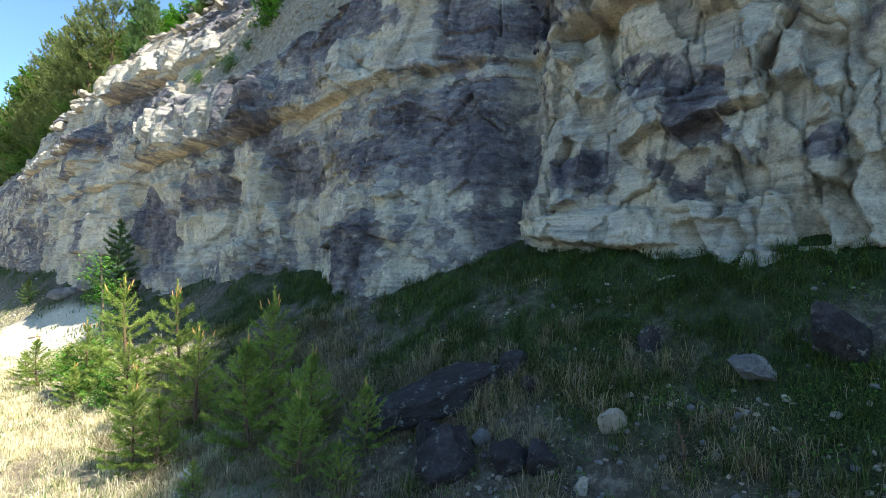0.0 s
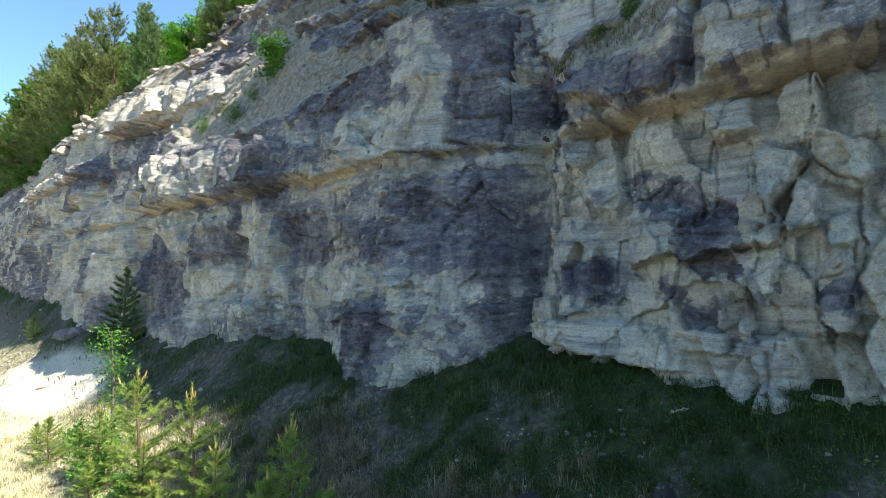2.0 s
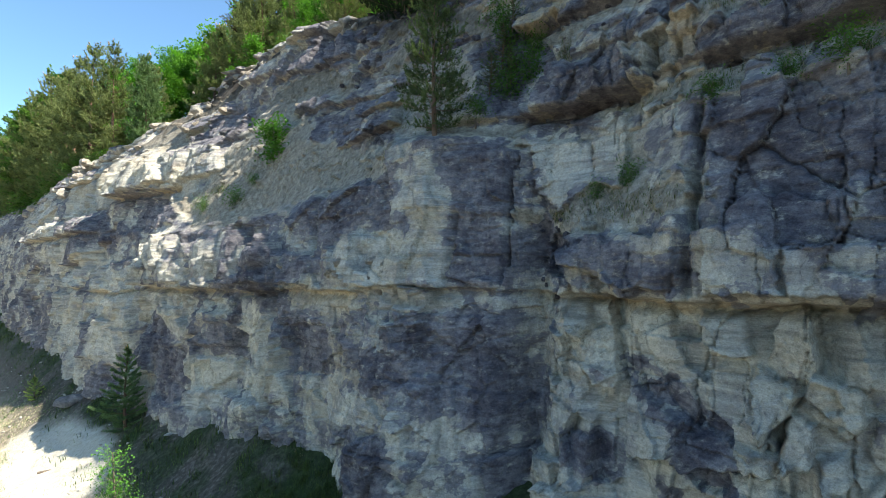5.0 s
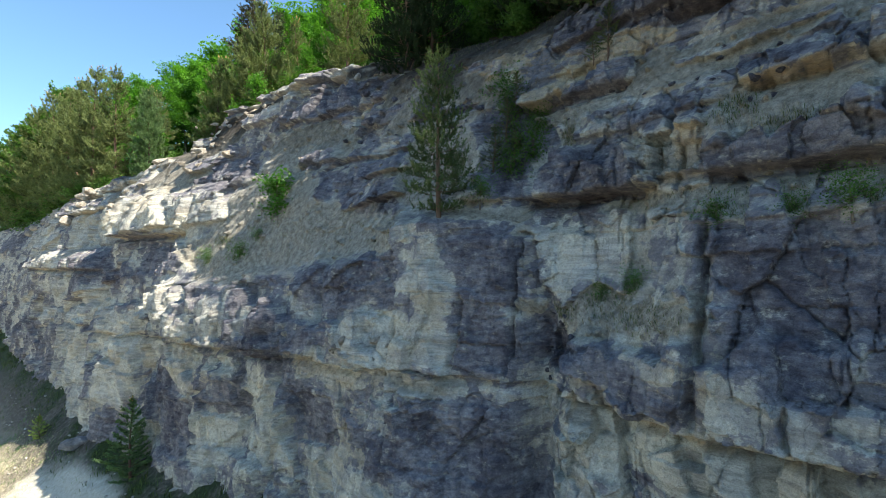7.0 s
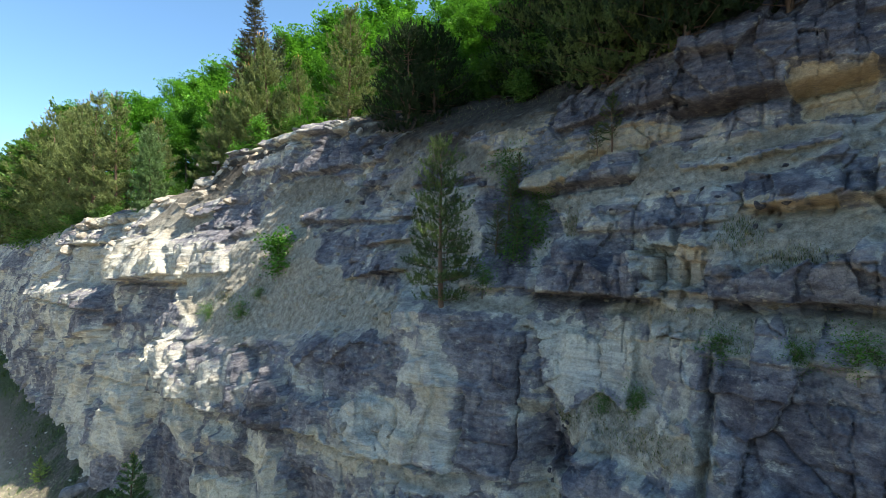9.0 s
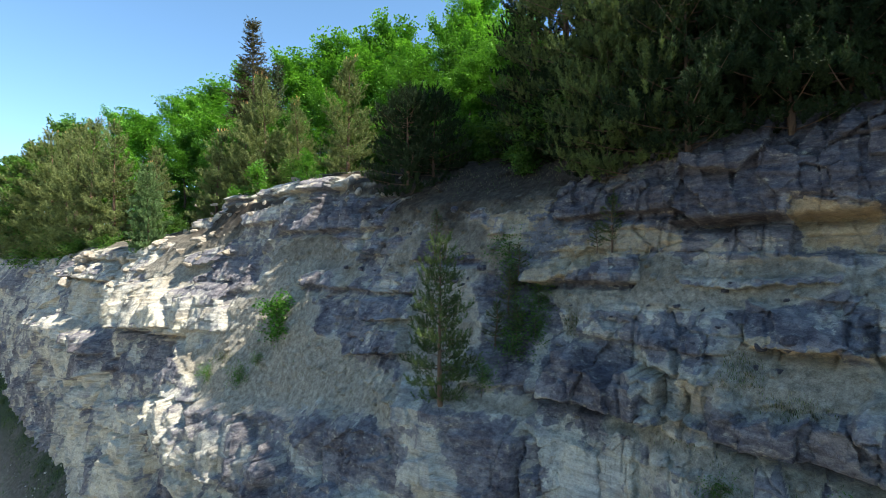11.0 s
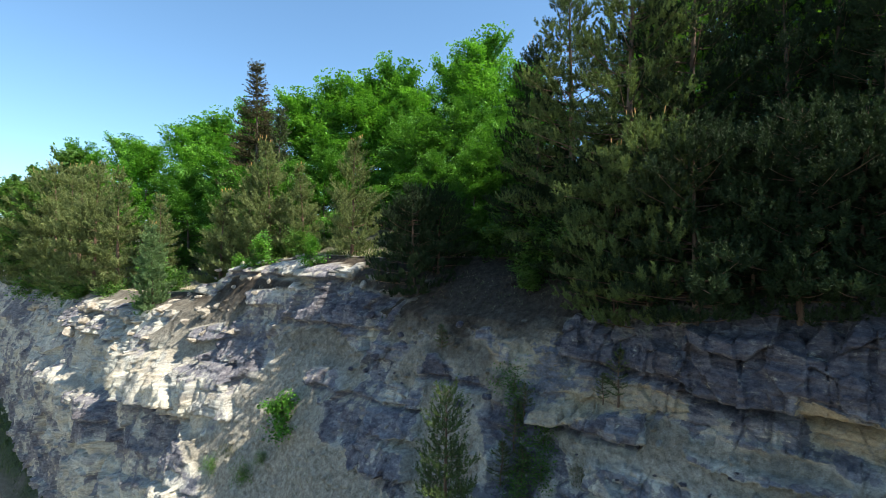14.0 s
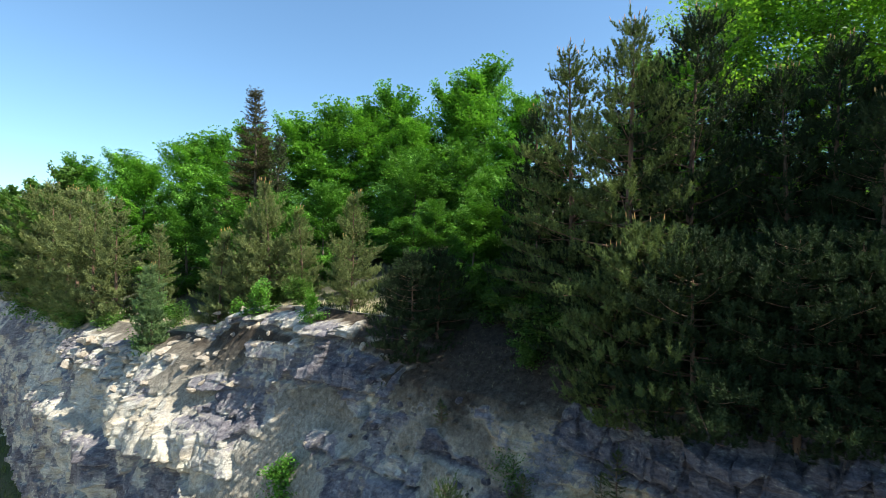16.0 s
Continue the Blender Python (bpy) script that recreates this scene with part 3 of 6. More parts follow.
patch(-0.6, (3.48, 8.36), (2.90, 8.26), (2.47, 7.89), (2.78, 7.68), (3.34, 8.03))
patch(0.4, (5.51, 8.32), (4.65, 8.23), (4.44, 7.53), (5.34, 7.38), (5.58, 7.86))
patch(0.6, (1.93, 10.14), (0.68, 10.08), (-0.06, 9.52), (-0.03, 8.63), (0.40, 8.66), (1.75, 8.80))
patch(0.5, (1.75, 8.60), (0.87, 8.47), (0.42, 8.22), (0.42, 7.86), (0.97, 8.22), (1.60, 8.05))
patch(-0.65, (1.84, 8.11), (1.26, 8.25), (0.98, 7.24), (1.90, 7.21))
patch(0.5, (0.97, 8.20), (0.65, 8.07), (0.60, 7.66), (0.88, 7.63))
patch(-0.45, (0.58, 7.88), (-0.01, 7.80), (0.00, 7.26), (0.89, 7.24))
patch(-0.5, (5.74, 10.45), (4.50, 10.20), (4.28, 9.26), (4.89, 8.75), (5.47, 9.19))
patch(-0.6, (4.40, 10.18), (4.09, 10.76), (3.70, 10.70), (3.59, 9.07), (4.27, 9.32))
scree(1.0, (5.69, 8.70), (4.77, 8.91), (3.53, 9.08), (1.93, 9.13), (1.78, 8.58), (2.79, 8.29), (4.65, 8.26))
ochre(0.5, (8.36, 9.09), (7.44, 8.86), (7.46, 8.21), (8.06, 8.39))
ochre(0.5, (12.83, 7.19), (10.44, 7.13), (9.05, 6.95), (9.15, 6.55), (12.38, 6.54))
ochre(0.45, (4.01, 7.97), (3.33, 7.58), (3.38, 7.24), (4.17, 7.56))
slab(0.14, (9.47, 11.04), (6.28, 10.61), (5.90, 8.74), (7.19, 8.84), (7.25, 7.17), (8.60, 7.21), (8.71, 9.00))
slab(0.16, (14.73, 8.16), (12.99, 8.12), (12.95, 7.19), (14.70, 7.13))
slab(0.12, (12.91, 8.05), (11.49, 7.99), (11.53, 7.19), (12.83, 7.19))
slab(0.22, (23.08, 10.19), (20.92, 10.10), (18.77, 8.94), (22.07, 8.72))
slab(0.1, (10.60, 8.54), (8.88, 8.32), (8.59, 7.18), (9.48, 7.10), (10.45, 7.71))
slab(-0.18, (6.16, 10.40), (5.75, 10.35), (5.61, 9.55), (5.95, 9.50))
slab(0.16, (4.41, 10.21), (4.07, 10.78), (3.70, 10.70), (3.57, 9.06), (4.26, 9.28))
slab(0.12, (5.74, 10.45), (4.44, 10.19), (4.27, 9.23), (4.88, 8.73), (5.49, 9.19))
slab(0.16, (4.62, 8.25), (3.84, 8.23), (2.31, 8.12), (2.25, 7.59), (2.39, 7.24), (3.32, 7.32), (4.45, 7.70))
slab(0.2, (1.84, 8.13), (1.23, 8.27), (0.94, 7.24), (1.92, 7.19))
slab(0.14, (0.95, 7.93), (-0.05, 7.86), (-0.04, 7.24), (0.92, 7.23))
slab(-0.3, (5.26, 8.33), (4.62, 8.20), (4.58, 7.43), (5.11, 7.42), (5.33, 7.97))
slab(-0.14, (5.73, 6.56), (5.05, 6.56), (4.96, 4.81), (5.21, 3.50), (5.51, 3.47))
slab(0.12, (15.28, 6.71), (12.91, 6.70), (12.85, 4.61), (13.34, 3.13), (14.21, 4.50))
slab(-0.12, (17.44, 5.86), (15.24, 5.91), (14.85, 4.62), (17.17, 4.65))
slab(-0.1, (21.19, 5.60), (18.87, 5.23), (17.59, 4.24), (18.56, 2.77), (20.44, 2.96))
slab(-0.1, (12.85, 6.02), (10.87, 6.17), (10.71, 4.80), (12.72, 4.62))
crack(0.019, 0.09, (6.20, 10.41), (5.89, 8.74), (5.79, 7.03))
crack(0.015, 0.06, (5.77, 10.35), (5.57, 9.20), (5.37, 8.81))
crack(0.020, 0.09, (2.24, 8.13), (2.25, 7.59), (2.41, 7.24))
crack(0.015, 0.06, (3.92, 10.03), (3.92, 10.55), (4.01, 11.04))
crack(0.015, 0.06, (12.65, 9.59), (11.74, 8.42), (13.07, 8.16))
crack(0.020, 0.08, (9.61, 10.03), (9.38, 9.65), (9.15, 9.17))
crack(0.020, 0.08, (9.68, 8.07), (9.35, 7.68), (8.58, 7.28))
crack(0.015, 0.06, (0.38, 8.81), (0.41, 8.33), (0.39, 7.92))
crack(0.014, 0.05, (7.42, 8.47), (6.66, 8.42), (5.90, 8.51))
crack(0.020, 0.06, (5.71, 6.32), (5.60, 5.19), (5.49, 4.10), (5.34, 3.58))
crack(0.015, 0.06, (13.00, 6.21), (12.86, 5.25), (12.97, 3.97), (13.09, 3.16))
# the pale wall under the long ledge
patch(-0.95, (-12.0, 7.2), (-12.0, 2.0), (5.2, 2.0), (5.0, 5.0), (4.6, 7.1))
patch(1.61, (2.25, 5.14), (1.83, 5.25), (1.39, 5.13), (1.43, 4.91), (1.91, 4.83), (2.26, 4.72), (2.38, 4.88))
patch(1.33, (2.36, 4.76), (1.98, 4.81), (2.14, 4.60), (2.33, 4.54))
patch(1.33, (3.23, 5.94), (2.37, 5.78), (2.08, 5.46), (2.19, 5.28), (2.64, 5.65), (3.23, 5.78))
patch(0.85, (3.22, 6.25), (2.45, 6.01), (2.37, 5.81), (3.21, 5.94))
patch(1.14, (2.92, 5.43), (2.46, 5.32), (2.44, 5.26), (2.87, 5.30))
patch(1.61, (2.59, 4.33), (2.39, 4.13), (1.89, 3.94), (1.89, 3.67), (2.31, 3.72), (2.56, 3.93))
patch(1.14, (1.88, 4.57), (1.71, 4.62), (1.63, 4.35), (1.78, 4.17))
patch(1.14, (1.51, 4.44), (1.19, 4.38), (1.12, 4.01), (1.39, 3.83), (1.51, 4.13))
patch(1.52, (1.72, 3.69), (1.39, 3.77), (1.40, 3.58), (1.73, 3.48))
patch(1.52, (4.39, 4.64), (3.87, 4.61), (3.89, 4.27), (4.30, 4.22))
patch(1.52, (3.80, 4.62), (3.52, 4.58), (3.46, 4.01), (3.72, 3.91))
patch(1.04, (0.77, 4.48), (0.55, 4.44), (0.49, 4.14), (0.72, 3.96))
patch(0.85, (0.54, 4.34), (0.34, 4.08), (0.40, 3.81), (0.60, 4.13))
patch(0.85, (0.96, 6.16), (0.67, 6.07), (0.67, 5.62), (0.78, 5.64), (0.89, 5.91))
patch(0.95, (0.21, 6.04), (0.04, 6.02), (0.05, 5.72), (0.22, 5.76))
slab(0.32, (2.39, 5.14), (1.83, 5.27), (1.12, 5.15), (1.16, 4.90), (1.90, 4.80), (2.26, 4.64), (2.41, 4.80))
slab(0.22, (3.23, 5.80), (2.28, 5.30), (2.40, 4.82), (3.19, 4.58), (3.27, 5.33))
slab(0.26, (2.01, 6.94), (1.45, 6.96), (1.36, 6.43), (1.87, 6.34), (2.01, 6.61))
slab(0.24, (1.34, 6.28), (0.96, 6.08), (0.92, 5.84), (1.28, 5.28), (1.40, 5.82))
slab(0.35, (0.96, 5.82), (0.74, 5.61), (0.74, 5.12), (0.98, 5.01), (1.10, 5.13))
slab(0.22, (0.69, 5.19), (0.40, 5.29), (0.36, 4.91), (0.64, 4.82))
slab(0.16, (0.49, 6.17), (0.22, 6.07), (0.24, 5.65), (0.45, 5.45))
slab(0.22, (1.70, 4.80), (1.11, 4.90), (1.17, 4.46), (1.32, 4.06), (1.64, 4.43))
slab(-0.22, (2.39, 4.34), (1.86, 4.42), (1.88, 3.67), (2.30, 3.72), (2.54, 3.95))
slab(-0.19, (1.75, 4.27), (1.58, 4.13), (1.66, 3.51), (1.83, 3.41))
slab(0.22, (4.45, 4.69), (3.83, 4.66), (3.85, 3.89), (4.40, 3.74))
slab(0.16, (0.77, 4.48), (0.47, 4.77), (0.39, 3.96), (0.63, 3.65), (0.74, 3.92))
slab(0.26, (4.94, 3.65), (3.40, 3.76), (2.60, 3.69), (2.28, 3.09), (3.29, 3.06), (4.91, 3.36))
slab(-0.16, (2.53, 7.02), (2.04, 6.95), (2.05, 6.53), (2.45, 6.52))
crack(0.015, 0.06, (0.76, 4.98), (0.81, 4.19), (0.76, 3.56), (0.74, 3.36))
crack(0.020, 0.09, (0.89, 6.15), (0.85, 5.98), (1.04, 5.49), (1.13, 4.96))
crack(0.015, 0.08, (0.36, 5.12), (0.40, 4.91), (0.44, 4.50), (0.35, 4.10), (0.32, 3.82), (0.42, 3.60))
crack(0.015, 0.06, (0.76, 6.93), (0.74, 6.42), (0.95, 6.08), (1.32, 6.20))
crack(0.014, 0.05, (0.65, 6.90), (0.62, 6.48), (0.50, 6.23))
crack(0.014, 0.05, (1.92, 6.51), (1.89, 6.10), (1.86, 5.69), (1.90, 5.36))
crack(0.014, 0.05, (2.04, 6.10), (1.40, 6.13), (1.37, 5.72))
crack(0.014, 0.06, (0.69, 5.25), (0.35, 5.30))
crack(0.017, 0.06, (3.23, 6.76), (3.17, 5.79), (3.26, 5.22))
crack(0.014, 0.05, (3.27, 5.24), (2.46, 5.32), (2.19, 5.38))
crack(0.031, 0.13, (5.07, 6.35), (5.01, 5.94))
crack(0.017, 0.08, (1.01, 5.42), (1.16, 5.05), (1.19, 4.90), (1.09, 4.61))
crack(0.014, 0.06, (1.11, 3.88), (1.24, 3.65), (1.27, 3.42))
# the banks of hard rock above it
patch(0.7, (5.94, 12.26), (3.88, 12.09), (3.48, 11.46), (3.72, 11.21), (5.75, 11.45))
patch(-0.4, (6.38, 12.31), (6.01, 12.27), (5.79, 11.29), (6.09, 11.16))
patch(0.8, (2.26, 11.68), (1.06, 11.51), (0.37, 11.59), (-0.00, 11.62), (0.01, 11.12), (1.06, 11.05), (2.19, 11.10))
patch(-0.4, (3.72, 12.12), (2.85, 11.89), (2.37, 11.41), (2.86, 11.33), (3.45, 11.46))
patch(0.3, (3.91, 12.85), (3.28, 12.71), (2.91, 12.14), (3.48, 12.15), (3.89, 12.57))
patch(0.55, (2.92, 12.79), (2.52, 12.81), (2.35, 12.11), (2.78, 12.11))
patch(0.55, (1.96, 13.49), (0.81, 13.19), (0.44, 12.95), (1.09, 12.71), (1.84, 12.82))
patch(0.55, (0.35, 12.00), (-0.01, 12.06), (-0.00, 11.62), (0.35, 11.76))
patch(0.65, (1.72, 9.76), (0.99, 9.85), (0.49, 9.58), (0.55, 9.14), (1.65, 9.03))
patch(0.3, (1.71, 10.37), (1.00, 10.35), (1.00, 10.03), (1.65, 10.00))
patch(-0.45, (5.49, 10.45), (4.45, 10.46), (4.39, 9.30), (5.12, 9.03))
patch(0.4, (7.52, 12.26), (6.50, 12.21), (6.16, 11.17), (6.97, 11.17))
ochre(1.0, (1.94, 12.77), (0.87, 12.91), (0.51, 12.96), (0.43, 12.41), (1.71, 12.39))
ochre(0.4, (4.37, 9.75), (2.86, 9.81), (2.91, 9.41), (4.28, 9.31))
ochre(0.6, (8.57, 16.23), (4.61, 14.86), (5.08, 13.86), (6.58, 13.55), (7.47, 14.18))
ochre(0.6, (2.87, 12.34), (2.39, 12.21), (2.37, 11.33), (2.80, 11.37))
scree(1.0, (6.42, 13.40), (4.43, 14.21), (2.09, 14.17), (0.99, 13.76), (2.07, 13.77), (3.89, 13.40), (4.81, 13.18), (5.33, 12.48))
scree(1.0, (2.47, 12.81), (1.94, 12.79), (1.76, 12.10), (0.91, 12.13), (0.24, 11.95), (0.37, 11.64), (1.06, 11.57), (2.21, 11.74))
scree(1.0, (3.66, 10.89), (2.29, 11.04), (1.05, 10.96), (0.01, 11.01), (0.02, 10.48), (1.00, 10.35), (1.83, 10.37), (2.73, 10.61))
slab(0.2, (3.91, 12.85), (3.26, 12.73), (2.89, 12.11), (3.48, 12.13), (3.92, 12.56))
slab(0.22, (2.93, 12.82), (2.51, 12.83), (2.33, 12.09), (2.80, 12.09))
slab(0.2, (1.94, 13.51), (0.79, 13.21), (0.42, 12.95), (1.07, 12.68), (1.84, 12.79))
slab(0.2, (0.35, 12.01), (-0.06, 12.07), (-0.05, 11.60), (0.35, 11.74))
slab(0.12, (2.63, 10.40), (2.01, 10.38), (1.92, 10.02), (2.02, 9.73), (2.52, 9.77))
slab(-0.25, (3.72, 12.13), (2.85, 11.91), (2.36, 11.81), (2.37, 11.29), (3.45, 11.44))
crack(0.015, 0.06, (4.04, 12.16), (3.67, 12.10), (3.66, 11.60), (3.45, 11.44))
crack(0.015, 0.06, (3.78, 12.82), (3.75, 12.33), (3.59, 12.15))
crack(0.015, 0.06, (3.32, 12.01), (3.10, 11.50), (2.40, 11.31))
crack(0.017, 0.08, (2.45, 11.93), (2.40, 11.36))
crack(0.015, 0.06, (2.68, 10.40), (2.58, 9.82))
crack(0.015, 0.06, (3.86, 10.33), (3.77, 9.86))
crack(0.020, 0.08, (2.00, 10.38), (1.92, 10.02), (2.04, 9.73))
crack(0.015, 0.06, (5.18, 12.43), (4.41, 12.25), (4.02, 12.23))
crack(0.015, 0.06, (0.24, 11.81), (-0.05, 11.79))
# the dark top bed and the ochre layers below it
patch(0.8, (3.06, 15.57), (2.68, 16.74), (1.72, 16.28), (1.36, 16.43), (1.27, 15.49), (1.44, 14.97), (2.18, 14.63), (3.08, 14.50))
patch(0.85, (1.27, 16.12), (0.02, 16.10), (0.02, 15.15), (0.46, 15.45), (1.18, 15.48))
patch(0.6, (4.45, 15.63), (3.41, 15.59), (3.10, 14.97), (4.41, 15.10))
patch(0.6, (7.19, 16.09), (6.58, 16.56), (6.36, 15.58), (7.16, 15.44))
patch(-1.2, (1.06, 15.15), (0.93, 14.78), (1.00, 14.46), (1.10, 14.53))
patch(0.45, (2.04, 13.28), (1.22, 13.48), (1.19, 13.13), (1.95, 13.01))
patch(0.45, (2.01, 12.83), (1.33, 12.92), (0.85, 12.70), (1.87, 12.51))
ochre(1.0, (1.25, 15.40), (0.05, 15.17), (0.06, 14.31), (1.25, 14.33))
ochre(0.9, (6.83, 14.07), (5.22, 14.54), (4.55, 15.08), (3.27, 14.83), (3.14, 14.47), (4.63, 14.29), (5.87, 13.83), (6.76, 13.58))
ochre(0.5, (10.38, 15.52), (7.97, 15.79), (7.07, 15.13), (7.51, 14.22), (9.68, 14.64))
scree(1.0, (6.60, 13.39), (4.46, 14.04), (3.24, 14.23), (2.15, 14.09), (1.25, 14.13), (0.03, 14.11), (0.04, 13.79), (2.12, 13.55), (3.68, 13.28), (5.47, 13.19))
slab(-0.18, (1.25, 15.40), (0.05, 15.17), (0.06, 14.31), (1.25, 14.33))
slab(0.22, (7.00, 14.16), (5.92, 14.24), (5.72, 13.87), (6.47, 13.57), (6.96, 13.71))
slab(0.12, (0.53, 13.87), (0.46, 14.01), (2.04, 13.87), (3.19, 13.85), (3.06, 13.69), (2.22, 13.68))
crack(0.017, 0.07, (1.23, 14.65), (0.62, 14.69), (0.04, 14.68))
crack(0.017, 0.07, (1.23, 14.96), (0.46, 14.94), (0.04, 15.00))
crack(0.020, 0.08, (1.27, 15.44), (0.46, 15.26), (0.02, 15.13))
# the sunlit blocks and the sand that lies on the benches
patch(-0.5, (28.65, 12.70), (25.12, 13.33), (22.72, 11.33), (27.07, 11.02))
patch(0.35, (17.47, 13.04), (14.11, 13.41), (11.35, 13.04), (11.00, 12.42), (14.23, 12.12), (16.50, 12.26))
patch(0.5, (12.98, 11.86), (10.34, 12.15), (9.99, 11.67), (12.42, 11.30))
patch(0.5, (29.21, 10.69), (24.11, 10.95), (22.83, 9.26), (28.40, 8.38))
slab(0.35, (29.03, 12.68), (25.12, 13.33), (22.60, 11.30), (27.17, 10.91))
slab(0.16, (23.90, 12.88), (20.64, 13.20), (18.98, 11.37), (22.47, 11.22))
slab(0.25, (13.01, 11.89), (10.37, 12.21), (9.93, 11.65), (12.45, 11.26))
slab(0.2, (12.74, 12.95), (10.53, 13.10), (10.19, 12.50), (12.11, 12.31))
crack(0.027, 0.08, (22.95, 12.03), (19.73, 12.34))
crack(0.027, 0.08, (22.15, 12.90), (21.23, 12.16), (21.14, 11.35))
scree(1.0, (21.92, 9.97), (18.55, 11.67), (16.95, 12.31), (13.75, 11.15), (12.30, 10.51), (12.70, 9.68), (15.86, 9.24), (20.41, 9.41))
scree(1.0, (19.24, 14.50), (16.42, 15.42), (13.65, 14.48), (12.84, 13.01), (14.77, 12.68), (17.91, 13.45))
scree(1.0, (11.33, 10.57), (8.51, 10.88), (6.94, 10.80), (6.71, 10.56), (9.20, 10.23), (11.67, 9.77))
scree(1.0, (27.36, 13.60), (26.29, 15.15), (23.10, 17.02), (17.84, 17.45), (16.93, 16.76), (21.42, 15.97), (21.50, 15.47), (22.12, 13.60), (24.19, 13.07))
patch(0.5, (16.93, 16.76), (14.66, 16.98), (12.76, 16.17), (13.62, 15.75), (16.59, 15.65))
patch(-0.35, (20.91, 15.24), (16.52, 15.43), (14.99, 14.46), (15.52, 13.44), (18.32, 13.37), (20.16, 14.09))
patch(0.6, (32.70, 9.29), (28.28, 10.14), (27.35, 8.87), (32.63, 7.65))
patch(-0.6, (31.34, 8.07), (27.57, 8.70), (27.02, 7.44), (31.40, 6.34))
patch(0.4, (65.77, 12.58), (58.35, 14.51), (41.75, 14.30), (43.23, 13.06), (59.46, 10.88))
slab(0.3, (24.70, 14.29), (22.39, 14.80), (21.36, 14.20), (23.38, 13.86))
slab(0.25, (21.64, 16.22), (18.87, 16.46), (18.43, 15.81), (20.92, 15.61))
slab(0.2, (49.09, 11.14), (42.81, 12.32), (40.40, 11.79), (44.90, 10.57))
slab(0.25, (33.31, 10.09), (28.38, 10.25), (27.35, 8.87), (32.63, 7.65))
scree(1.0, (17.67, 13.03), (14.38, 13.56), (11.87, 13.31), (11.53, 12.70), (12.93, 13.01), (14.95, 12.76), (13.79, 11.05), (16.03, 8.97), (19.76, 9.15), (17.98, 10.83))
patch(0.6, (12.87, 11.30), (10.91, 11.66), (10.59, 11.24), (12.51, 10.90))
patch(0.55, (8.61, 14.35), (6.83, 14.54), (6.49, 13.19), (6.34, 11.22), (7.26, 11.12))
ochre(0.4, (9.57, 15.22), (7.45, 15.52), (7.15, 14.51), (8.31, 14.09))
patch(-0.3, (16.0, 8.5), (19.0, 8.5), (19.0, 3.0), (16.0, 3.0))
scree(1.0, (13.62, 15.75), (12.40, 16.38), (9.40, 16.25), (7.42, 16.30), (4.83, 16.37), (3.29, 16.29), (3.62, 15.78), (5.45, 15.79), (7.11, 15.54), (9.05, 15.59), (10.83, 15.15), (12.56, 15.03))
# the dark crust and soil below the wood, darkened further to paint the trees' shade
patch(0.55, (-13.0, 15.3), (4.0, 15.3), (8.0, 15.8), (14.0, 16.4), (14.0, 18.6), (-13.0, 18.6))
patch(0.35, (3.0, 13.6), (9.5, 13.4), (13.0, 14.6), (13.0, 16.5), (6.0, 16.0), (3.0, 15.2))
patch(0.3, (10.0, 8.2), (14.5, 8.0), (18.5, 8.2), (18.5, 9.2), (10.0, 10.0))


